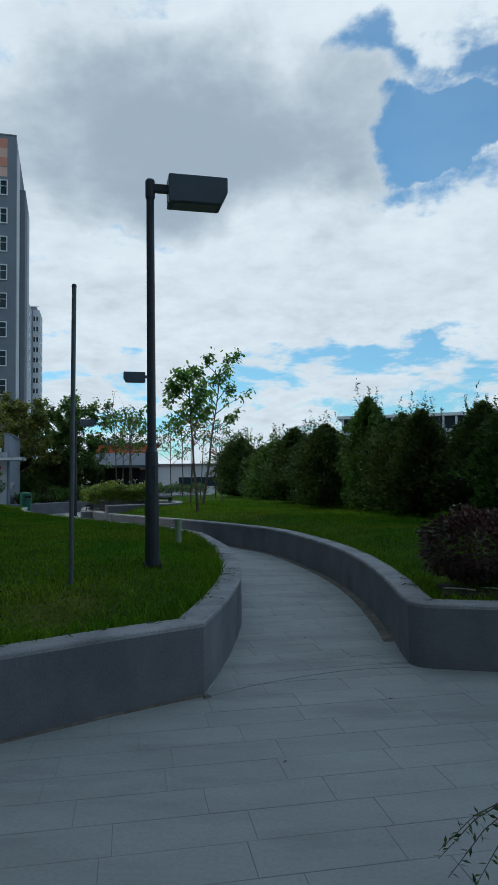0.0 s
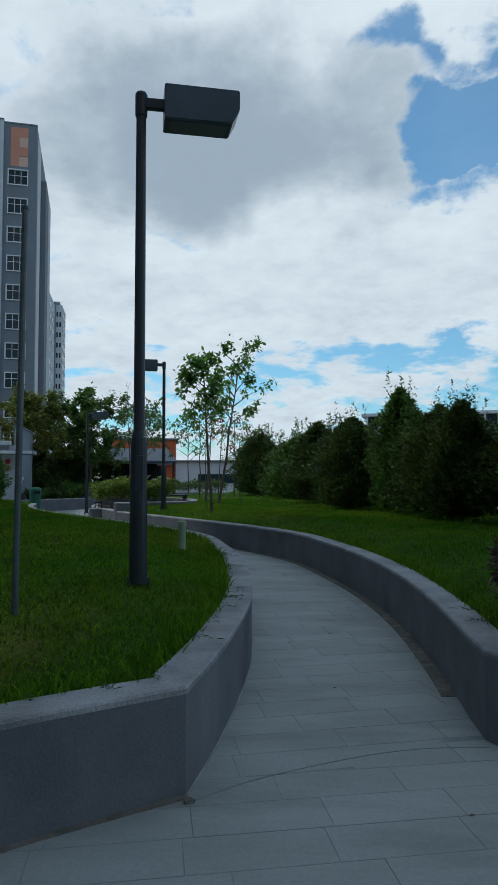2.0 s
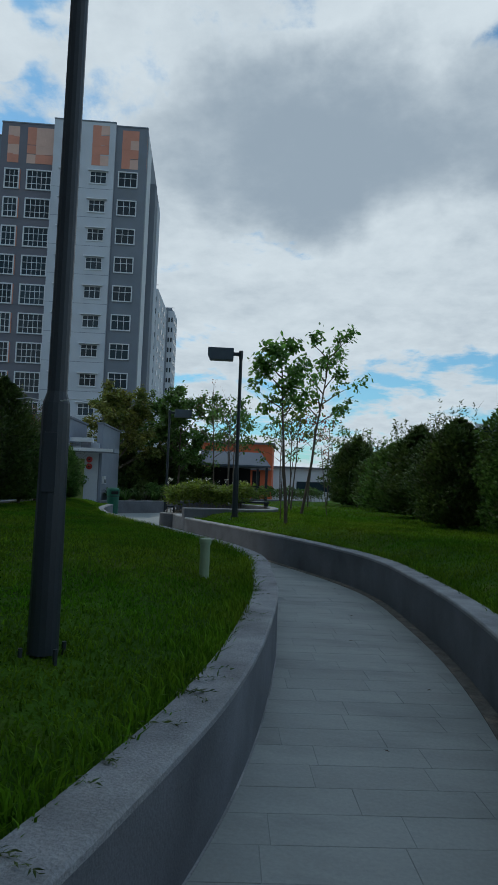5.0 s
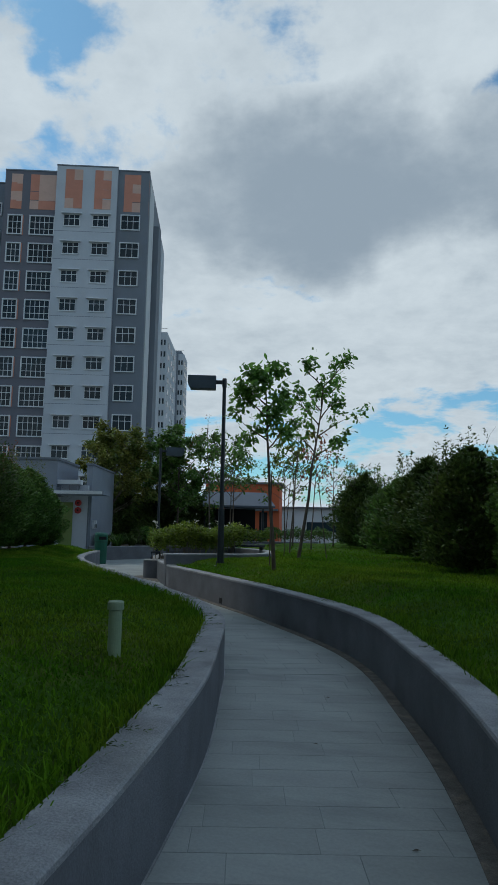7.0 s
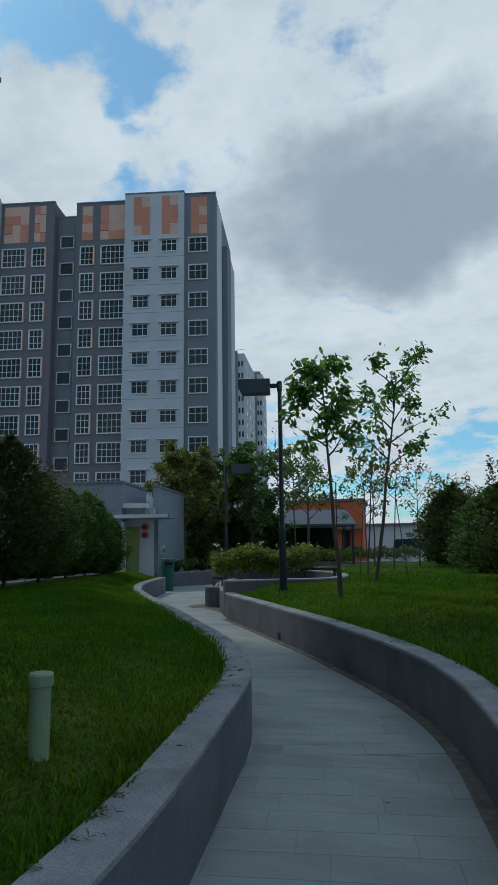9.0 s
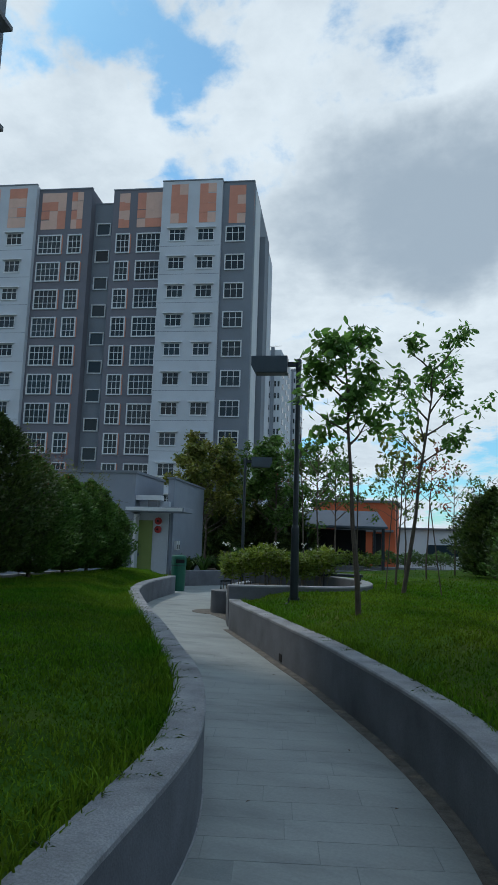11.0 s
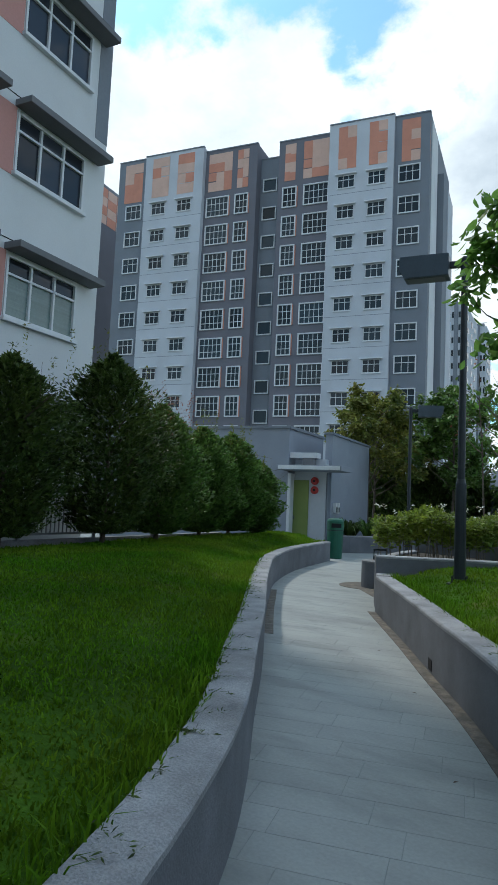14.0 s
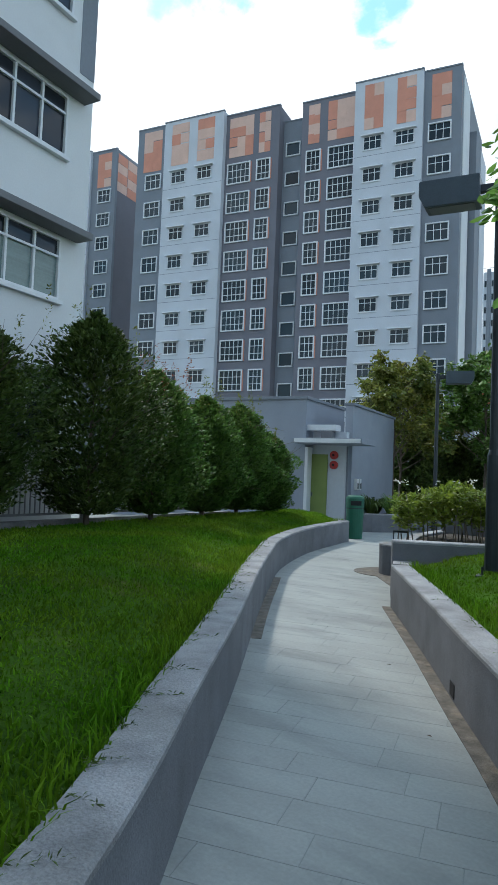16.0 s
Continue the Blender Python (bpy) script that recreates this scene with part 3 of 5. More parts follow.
def apartment_block(m, sections, label, rows=ROWS, low=-3.0):
    """sections: x0, x1, front, top, wall material, [(window type, x, drop)], [(panel x0, x1, columns)]"""
    ob = thing("apartment_block", label, "building", m)
    for n, (x0, x1, y, top, mat, wins, panels) in enumerate(sections):
        part("wall", boxed(x0, x1, -14, y, low, top), mat, ob)
        part("parapet", boxed(x0 - 0.02, x1 + 0.02, y - 0.3, y + 0.06, top, top + 0.12), WALL_GREY, ob)
        for r in range(rows):
            for kind, x, drop in wins:
                z = TOP_ROW - STOREY * r - drop
                if z < 0.6:
                    continue
                pieces = WIN_TYPES[kind]
                w = share("window", pieces[0][1], ob, pose(x, y + 0.002, z))
                for nm, me, mm in pieces[1:]:
                    share(nm, me, w, mm)
                if mat is WALL_MAUVE and x != 9.4:
                    share("reveal", REVEAL, w, Matrix())
        if mat is WALL_WHITE:
            for r in range(rows):
                part("groove", boxed(x0 + 0.02, x1 - 0.02, y, y + 0.006, TOP_ROW - 0.55 - STOREY * r, TOP_ROW - 0.51 - STOREY * r), WALL_GREY, ob)
        for k, (p0, p1, cols) in enumerate(panels):
            patch_panels(ob, p0, p1, 32.1 if y > -0.3 else 31.75, top - 0.35, y + 0.003, cols, 4, n * 7 + k)
    return ob


TOWER = pose(-25.6, 63.87, 0.45, 0, 0, 197.5)
tower = apartment_block(TOWER, [
    (0.0, 3.15, 0.0, 36.42, WALL_GREY, [("small", 0.9, 0)], [(0.85, 2.5, 2)]),
    (3.15, 9.2, 0.35, 36.55, WALL_WHITE, [("hooded", 3.85, 0), ("hooded", 6.7, 0)], [(3.75, 5.4, 2), (6.6, 8.3, 2)]),
    (9.2, 14.45, -0.25, 36.15, WALL_MAUVE, [("big", 9.4, 0.75), ("tall", 12.6, 0.75)], [(9.3, 11.9, 3), (12.7, 13.8, 2)]),
    (14.45, 16.7, -1.2, 35.2, WALL_GREY, [("hole", 15.0, -1.6)], []),
    (16.7, 22.4, -0.1, 36.4, WALL_MAUVE, [("tall", 17.6, 0.75), ("big", 19.7, 0.75)], [(17.6, 18.8, 2), (19.4, 22.0, 3)]),
    (22.4, 29.2, 0.5, 36.7, WALL_WHITE, [("hooded", 23.6, 0), ("hooded", 26.6, 0)], [(23.4, 25.3, 2), (26.3, 28.3, 2)]),
    (29.2, 32.7, 0.15, 36.7, WALL_GREY, [("small", 29.75, 0)], [(29.7, 31.9, 2)]),
], "tall grey and white apartment block with orange roofline panels")
part("end_wall", boxed(-0.05, -0.003, -4.6, -0.9, -3, 36.0), WALL_CREAM, tower, "pale strip of end wall")
part("rear_wall", boxed(-0.6, 8, -12.5, -5.0, -3, 33.0), WALL_GREY, tower)
part("end_strip", boxed(-0.66, -0.605, -11.8, -8.0, -3, 32.6), WALL_WHITE, tower)
patch_panels(tower, 0.0, 0.01, 31.8, 35.6, 0.0, 1, 1, 3)

back_dir = Vector((math.cos(radians(197.5)), math.sin(radians(197.5)), 0))
BACK = Matrix.Translation(Vector((-25.6, 63.87, 0)) + back_dir * 41.0 - Vector((-back_dir.y, back_dir.x, 0)) * 7.0 + Vector((0, 0, 3.6))) @ pose(0, 0, 0, 0, 0, 197.5)
rear_block = apartment_block(BACK, [
    (0.0, 3.6, 0.0, 36.6, WALL_GREY, [("small", 0.7, 0)], [(0.7, 2.7, 2)]),
    (3.6, 10.0, 0.35, 36.7, WALL_WHITE, [("hooded", 4.0, 0), ("hooded", 6.9, 0)], [(4.2, 6.0, 2), (7.0, 8.6, 2)]),
], "dark grey apartment block standing behind its neighbour", low=-7.0)
part("end_wall", boxed(-0.03, -0.003, -11, -0.4, -3, 36.2), WALL_MAUVE, rear_block)
for i in range(3):
    for j in range(4):
        part("panel", boxed(-0.05 - 0.01 * ((i + j) % 2), -0.032, -2.2 - 2.0 * i, -0.3 - 2.0 * i, 31.6 + 1.15 * j, 32.72 + 1.15 * j), (PEACH, ORANGE)[(i + j) % 2], rear_block)


def far_tower(x, y, w, d, h, rz, label):
    ob = thing("apartment_block", label, "building", pose(x, y, 0, 0, 0, rz))
    part("wall", boxed(-w / 2, w / 2, 0, d, -3, h), WALL_WHITE, ob)
    part("grey_bay", boxed(-w / 2 + 0.25 * w, -w / 2 + 0.5 * w, -0.4, 0, -3, h + 0.6), WALL_GREY, ob)
    part("roof_room", boxed(-w * 0.3, w * 0.2, d * 0.3, d * 0.7, h, h + 1.6), WALL_GREY, ob)
    part("roof_rail", boxed(-w / 2, w / 2, 0.1, 0.16, h + 0.9, h + 1.0), RAIL, ob)
    for r in range(12):
        for x0 in (-0.42, 0.04, 0.28):
            part("window", boxed(x0 * w, x0 * w + 0.13 * w, -0.06, -0.003, h - 3.2 - 2.86 * r, h - 1.9 - 2.86 * r), PANE, ob)
        for y0 in (0.15, 0.45, 0.7):
            part("window", boxed(w / 2 + 0.003, w / 2 + 0.05, y0 * d, y0 * d + 1.8, h - 3.2 - 2.86 * r, h - 1.9 - 2.86 * r), PANE, ob)
    return ob


far_tower(-59.9, 150, 3.2, 20, 47.2, 14.5, "pale far apartment tower with grey bay")
far_tower(-66.0, 178, 3.2, 10, 49.3, 14.5, "grey far apartment tower behind another")


# ---- near apartment block beside the lawn ----
NEAR = pose(-12.05, 19.45, 0, 0, 0, -75.5)


def near_window(parent, x, z, blind):
    w, h = 1.95, 1.2
    b = 0.05
    win = part("window", ring(bmesh.new(), b, w - b, b, h - b, b, -0.06, 0.03), TRIM_WHITE, parent)
    win.matrix_basis = pose(x, 0, z)
    for k in (1, 2):
        part("mullion", boxed(w * k / 3 - b / 2, w * k / 3 + b / 2, -0.05, 0.024, b, h - b, 0.005), TRIM_WHITE, win)
    part("transom", boxed(b, w - b, -0.05, 0.022, h * 0.68, h * 0.68 + 0.045), TRIM_WHITE, win)
    for k in range(3):
        for z0, z1 in ((b, h * 0.68), (h * 0.68 + 0.045, h - b)):
            part("pane", boxed(w * k / 3 + b / 2, w * (k + 1) / 3 - b / 2, -0.05, -0.03, z0, z1), PANE_BLIND if blind and z0 < 0.3 else PANE_NEAR, win)
    part("sill", boxed(-0.05, w + 0.05, 0.0, 0.1, -0.08, -0.004, 0.008), TRIM_WHITE, win)
    can = part("canopy", boxed(-0.45, w + 0.08, 0.003, 0.42, h + 0.06, h + 0.19, 0.012), CANOPY_GREY, parent, "grey concrete window canopy")
    can.matrix_basis = pose(x, 0, z)
    return win


def near_block():
    ob = thing("apartment_block", "off-white apartment block with salmon panels and grey canopies", "building", NEAR)
    H, LONG, DEEP = 30.0, 34.0, 12.0
    rows = [4.74 + 2.8 * k for k in range(-1, 9)]
    cols = [0.25 + 2.95 * k for k in range(11)]
    # the face is built in strips between the openings
    xs = sorted([-0.43, LONG] + [v for c in cols for v in (c, c + 1.95)])
    for n, (x0, x1) in enumerate(zip(xs, xs[1:])):
        if n % 2 == 0:
            part("wall", boxed(x0, x1, -0.2, 0, -1, H), WALL_CREAM, ob)
        else:
            zs = [-1] + [v for r in rows for v in (r, r + 1.2)] + [H]
            for z0, z1 in zip(zs[::2], zs[1::2]):
                part("wall", boxed(x0, x1, -0.2, 0, z0, z1), WALL_CREAM, ob)
    part("end_wall", boxed(-0.43, -0.23, -DEEP, -0.2, -1, H), WALL_CREAM, ob)
    # black sheet behind the openings: the rooms' darkness put in as colour
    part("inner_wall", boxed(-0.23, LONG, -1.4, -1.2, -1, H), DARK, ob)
    part("rear_wall", boxed(-0.43, LONG, -DEEP - 0.2, -DEEP, -1, H), WALL_CREAM, ob)
    part("far_end_wall", boxed(LONG, LONG + 0.2, -DEEP, 0, -1, H), WALL_CREAM, ob)
    part("roof", boxed(-0.43, LONG + 0.2, -DEEP - 0.2, 0, H, H + 0.3), CANOPY_GREY, ob)
    for r, z in enumerate(rows):
        part("groove", boxed(-0.43, LONG, 0, 0.006, z + 1.48, z + 1.5), DARK, ob)
        if z > 9:
            part("grey_panel", boxed(-0.435, -0.02, 0, 0.008, z - 0.95, z + 1.45), WALL_GREY, ob)
        for c, x in enumerate(cols):
            if r < 7 or c < 3:
                near_window(ob, x, z, r == 1)
                part("pink_panel", boxed(x + 1.97, x + 2.93, 0, 0.007, z - 0.08, z + 1.26), WALL_PINK, ob)
    return ob


near_block()


def sky_blocker():
    """An added, unseen block behind the forecourt that keeps sky light off it."""
    ob = thing("apartment_block", "added unseen off-white block that shades the forecourt from behind", "building", pose(-7.0, -6.5, 0, 0, 0, -10))
    part("wall", boxed(0, 34, -12, 0, -1, 26), WALL_CREAM, ob)
    part("roof", boxed(-0.3, 34.3, -12.3, 0.3, 26, 26.3), CANOPY_GREY, ob)
    for r in range(9):
        part("groove", boxed(0, 34, 0, 0.006, 2.8 + 2.8 * r, 2.83 + 2.8 * r), DARK, ob)


sky_blocker()


# ---- plant room with a green door ----
def plant_room():
    m = pose(-13.35, 28.75, 0, 0, 0, 195.5)  # x along the front to the left, y towards the viewer
    ob = thing("plant_room", "blue-grey rendered plant room with a green door", "small building", m)
    part("wall", boxed(0, 7.5, -3.5, 0, -0.05, 3.98), HUT_GREY, ob)
    part("coping", boxed(-0.06, 7.55, -3.55, 0.07, 3.98, 4.08, 0.01), WALL_GREY, ob)
    part("corner_post", boxed(-0.1, -0.003, -0.35, 0.02, -0.05, 2.5), TRIM_WHITE, ob)
    part("door_wall", boxed(-1.2, -0.105, -0.6, -0.36, -0.05, 3.0), WALL_WHITE, ob)
    door = part("door", boxed(-0.62, -0.08, -0.355, -0.32, 0.0, 2.3, 0.006), LIME_DOOR, ob, "olive green door")
    part("handle", boxed(-0.16, -0.12, -0.32, -0.27, 1.0, 1.12), GALV, door)
    part("canopy", boxed(-2.05, 0.12, -0.55, 0.75, 2.58, 2.74, 0.012), HUT_GREY, ob)
    part("canopy_edge", boxed(-2.0, 0.05, 0.752, 0.78, 2.6, 2.72), TRIM_WHITE, ob)
    part("upper_ledge", boxed(-0.95, 0.0, -0.5, -0.1, 3.02, 3.2, 0.01), TRIM_WHITE, ob)
    part("vent_box", boxed(-0.85, -0.5, -0.3, 0.0, 2.75, 3.0, 0.01), CANOPY_GREY, ob)
    # the side wing runs away from the viewer
    part("wing", boxed(-1.3, -1.06, -5.3, -0.61, -0.05, 3.84), HUT_GREY, ob)
    part("wing_coping", boxed(-1.35, -1.01, -5.35, -0.57, 3.84, 3.92, 0.01), WALL_GREY, ob)
    for k, z in enumerate((2.28, 1.98)):
        t = thing("fire_bell", "round red alarm bell on the door jamb", "alarm bell", m @ pose(-0.83, -0.34, z))
        part("gong", tube(bmesh.new(), [(0, 0, 0), (0, 0.06, 0), (0, 0.09, 0)], [0.13, 0.13, 0.08], 16), RED_PAINT, t)
        part("cap", tube(bmesh.new(), [(0, 0.09, 0), (0, 0.12, 0)], [0.04, 0.035], 10), DARK, t)
    for k in range(2):
        t = thing("meter_box", "small white box fixed to the wall", "meter box", m @ pose(-1.3, -0.95 - 0.26 * k, 1.25, 0, 0, 90))
        part("housing", boxed(-0.08, 0.08, 0, 0.11, 0, 0.34, 0.012), TRIM_WHITE, t)
        part("flap", boxed(-0.06, 0.06, 0.11, 0.125, 0.03, 0.2, 0.004), GALV, t)
    pipe = thing("downpipe", "dark downpipe running down the wall", "pipe", m @ pose(-1.23, -0.42, 0))
    part("tube", tube(bmesh.new(), [(0, 0, 0), (0, 0, 2.56)], [0.035, 0.035], 8), WALL_GREY, pipe)


plant_room()


# ---- lamps, poles ----
def street_lamp(x, y, z, rz, label, h=4.2):
    ob = thing("street_lamp", label, "lamp", pose(x, y, z, 0, 0, rz), group="black park lamps")
    part("base_sleeve", tube(bmesh.new(), [(0, 0, -0.05), (0, 0, 1.14), (0, 0, 1.2), (0, 0, 1.26)], [0.078, 0.07, 0.068, 0.05], 16), BLACK_METAL, ob)
    part("pole", tube(bmesh.new(), [(0, 0, 1.2), (0, 0, h - 0.14)], [0.05, 0.044], 14), BLACK_METAL, ob)
    part("collar", tube(bmesh.new(), [(0, 0, h - 0.2), (0, 0, h - 0.18), (0, 0, h + 0.0), (0, 0, h + 0.02)], [0.05, 0.055, 0.055, 0.045], 14), BLACK_METAL, ob)
    part("arm", boxed(0.03, 0.24, -0.035, 0.035, h - 0.12, h - 0.03, 0.012), BLACK_METAL, ob)
    head = bmesh.new()
    prof = [(0.2, h - 0.255), (0.2, h + 0.06), (0.87, h + 0.06), (0.87, h - 0.12), (0.8, h - 0.255)]
    f0 = [head.verts.new((x, -0.14, z)) for x, z in prof]
    f1 = [head.verts.new((x, 0.14, z)) for x, z in prof]
    head.faces.new(f0)
    head.faces.new(f1[::-1])
    for i in range(5):
        head.faces.new((f0[i], f0[(i + 1) % 5], f1[(i + 1) % 5], f1[i]))
    bmesh.ops.recalc_face_normals(head, faces=head.faces)
    bmesh.ops.bevel(head, geom=list(head.edges), offset=0.008, segments=2, affect="EDGES")
    hd = part("head", head, LAMP_BODY, ob)
    part("lens", boxed(0.26, 0.76, -0.1, 0.1, h - 0.261, h - 0.256), LAMP_GLASS, hd)
    part("hatch", boxed(-0.035, 0.035, -0.079, -0.07, 0.75, 1.05, 0.004), BLACK_METAL, ob)
    for a in range(4):
        part("bolt", tube(bmesh.new(), [(0.12 * math.cos(a * 1.57 + 0.78), 0.12 * math.sin(a * 1.57 + 0.78), -0.12), (0.12 * math.cos(a * 1.57 + 0.78), 0.12 * math.sin(a * 1.57 + 0.78), -0.01)], [0.012, 0.012], 6), BLACK_METAL, ob)
    part("base_plate", boxed(-0.15, 0.15, -0.15, 0.15, -0.14, -0.1, 0.006), BLACK_METAL, ob)
    return ob


street_lamp(-1.05, 5.95, 0.67, 15, "black box-headed lamp post standing in the lawn", 4.27)
street_lamp(-3.63, 19.72, 0.68, 197, "black box-headed lamp post by the planter wall", 4.28)
street_lamp(-8.6, 28.0, 0.1, 27, "dark box-headed lamp post beyond the hedge")

pole = thing("signpost_pole", "thin bare metal pole standing in the grass", "pole", pose(-1.49, 4.45, 0.6, 0, 0.6, 0))
part("shaft", tube(bmesh.new(), [(0, 0, -0.05), (0, 0, 2.7)], [0.022, 0.02], 10), GALV, pole)
part("cap", tube(bmesh.new(), [(0, 0, 2.7), (0, 0, 2.725)], [0.024, 0.018], 10), BLACK_METAL, pole)

vent = thing("vent_pipe", "pale green capped vent pipe in the lawn", "pipe", pose(-1.27, 9.4, 0.58))
part("tube", tube(bmesh.new(), [(0, 0, -0.05), (0, 0, 0.3)], [0.05, 0.05], 20), PIPE_GREEN, vent, smooth=False)
part("cap", tube(bmesh.new(), [(0, 0, 0.29), (0, 0, 0.295), (0, 0, 0.345), (0, 0, 0.355)], [0.05, 0.061, 0.061, 0.054], 20), PIPE_GREEN, vent)


# ---- litter bin ----
def litter_bin():
    ob = thing("litter_bin", "dark green plastic litter bin beside the path", "bin", pose(-10.66, 27.55, 0, 0, 0, 40))
    prof = [(0.20, 0), (0.215, 0.02), (0.225, 0.3), (0.235, 0.78), (0.235, 0.8)]
    part("body", tube(bmesh.new(), [(0, 0, z) for r, z in prof], [r for r, z in prof], 24), BIN_GREEN, ob)
    hood = [(0.24, 0.8), (0.245, 0.83), (0.245, 1.06), (0.225, 1.11), (0.15, 1.14)]
    h = part("hood", tube(bmesh.new(), [(0, 0, z) for r, z in hood], [r for r, z in hood], 24), BIN_GREEN, ob)
    part("slot", boxed(-0.14, 0.14, -0.252, -0.235, 0.88, 1.0, 0.006), DARK, h, "dark opening")
    part("band", tube(bmesh.new(), [(0, 0, 0.79), (0, 0, 0.81)], [0.243, 0.243], 24), BLACK_METAL, ob)


litter_bin()


# ---- railing and kerb beside the block ----
def railing():
    p0, p1 = np.array((-6.0, -2.0)), np.array((-12.3, 24.4))
    n = int(np.linalg.norm(p1 - p0) / 2.0)
    d = (p1 - p0) / np.linalg.norm(p1 - p0)
    rz = math.degrees(math.atan2(d[1], d[0]))
    kerb = thing("kerb", "pale concrete kerb under a grey railing", "kerb", pose(p0[0], p0[1], 0, 0, 0, rz), kind="structure")
    part("kerb_body", boxed(0, np.linalg.norm(p1 - p0), -0.1, 0.1, -0.05, 0.66, 0.01), COPING, kerb)
    first = None
    for k in range(n):
        m = Matrix.Translation((p0[0] + d[0] * 2.0 * k, p0[1] + d[1] * 2.0 * k, 0.66)) @ pose(0, 0, 0, 0, 0, rz)
        if first is None:
            first = thing("railing", "grey painted upright-bar railing on a kerb", "railing", m, group="railing panels")
            part("post", boxed(0.0, 0.05, -0.025, 0.025, 0, 1.0), RAIL, first)
            part("top_rail", boxed(0.05, 2.0, -0.02, 0.02, 0.94, 0.98), RAIL, first)
            part("bottom_rail", boxed(0.05, 2.0, -0.02, 0.02, 0.08, 0.12), RAIL, first)
            bar = boxed(-0.009, 0.009, -0.009, 0.009, 0.12, 0.94)
            bm_me = bpy.data.meshes.new("bar")
            bar.to_mesh(bm_me)
            bar.free()
            bm_me.materials.append(RAIL)
            for i in range(1, 18):
                share("bar", bm_me, first, pose(0.05 + i * 0.108, 0, 0))
        else:
            copy_thing(first, m)


railing()
wr = thing("parapet", "long low white parapet behind the tree row", "parapet", kind="structure")
part("wall_body", ribbon(bmesh.new(), spline([(9.5, 3.4), (7.0, 12.0), (5.9, 18.0), (3.6, 30.0), (1.6, 40.0), (0.6, 48.0)], 1.0), [(0, -0.05), (0, 0.82), (-0.2, 0.82), (-0.2, -0.05)]), WALL_CREAM, wr)


# ---- planters by the plaza ----
def ring_planter(name, line, label, h=0.6, t=0.22, side=-1):
    return planter_wall(name, line, side, label, h, t)


ring_planter("wall_ring", spline([(-5.2, 20.3), (-4.2, 20.98), (-3.45, 21.5), (-3.08, 22.3), (-3.3, 23.8), (-4.3, 25.6), (-6.0, 26.5), (-7.6, 26.7)], 0.2), "round-ended grey planter wall round the hedge", 0.78, 0.24, 1)
stub = thing("planter_end", "low round-nosed concrete planter end", "planter", pose(-6.4, 22.6, 0), kind="structure")
part("drum", tube(bmesh.new(), [(0, 0, -0.04), (0, 0, 0.47), (0, 0, 0.48)], [0.36, 0.36, 0.35], 28), CONCRETE, stub)
part("coping", tube(bmesh.new(), [(0, 0, 0.478), (0, 0, 0.5), (0, 0, 0.51)], [0.364, 0.364, 0.35], 28), COPING, stub)
ring_planter("wall_hedge", spline([(-6.55, 22.85), (-7.2, 24.2), (-7.6, 25.6), (-7.8, 26.9)], 0.3), "grey planter wall behind the hedge", 0.5, 0.22, -1)
ring_planter("wall_palms", spline([(-12.15, 29.45), (-11.6, 29.9), (-11.1, 30.9), (-10.5, 32.2), (-9.5, 33.6)], 0.3), "grey planter wall under the palms", 0.55, 0.22, 1)
ring_planter("wall_far_a", spline([(-11.0, 34.2), (-8.8, 34.4), (-7.0, 35.4), (-6.3, 36.8), (-7.2, 38.2)], 0.4), "far pale planter wall", 0.6, 0.22, 1)
ring_planter("wall_far_b", spline([(-12.0, 41.5), (-9.0, 42.5), (-6.3, 44.0), (-5.4, 46.0), (-6.5, 48.0)], 0.4), "far pale planter wall", 0.6, 0.22, 1)
bench = thing("bench", "small dark metal bench in the plaza", "bench", pose(-4.2, 24.3, 0.25, 0, 0, 28))
part("seat", boxed(-0.5, 0.5, -0.2, 0.2, 0.62, 0.68, 0.008), BLACK_METAL, bench)
for s in (-0.46, 0.42):
    part("leg", boxed(s, s + 0.04, -0.18, 0.18, 0, 0.62), BLACK_METAL, bench)
rail2 = thing("low_rail", "short black tubular rail by the planter", "rail", pose(-6.5, 22.75, 0.5, 0, 0, 40))
part("bar", tube(bmesh.new(), [(-0.12, 0, 0), (-0.12, 0, 0.2), (0.12, 0, 0.2), (0.12, 0, 0)], [0.025] * 4, 8), BLACK_METAL, rail2)


def soil_bed(name, pts, z, label):
    return tagged(mesh_object(name, prism(bmesh.new(), pts, 0.02, z), SOIL), label, "soil bed", kind="structure")


soil_bed("bed_hedge", [(-5.1, 20.5), (-4.2, 21.3), (-3.6, 21.9), (-3.4, 22.6), (-3.6, 23.8), (-4.5, 25.4), (-6.0, 26.2), (-7.4, 26.4), (-7.2, 24.6), (-6.5, 23.0)], 0.46, "dark soil under the hedge")
soil_bed("bed_palms", [(-12.1, 29.8), (-11.7, 30.2), (-11.2, 31.2), (-10.7, 32.3), (-9.8, 33.6), (-11, 36), (-13.6, 36)], 0.45, "dark soil under the palms")
soil_bed("bed_bush", [(1.75, 4.55), (2.7, 4.4), (3.6, 4.25), (3.7, 5.1), (2.5, 5.25), (1.85, 5.15)], 0.53, "dark soil round the maroon bush")


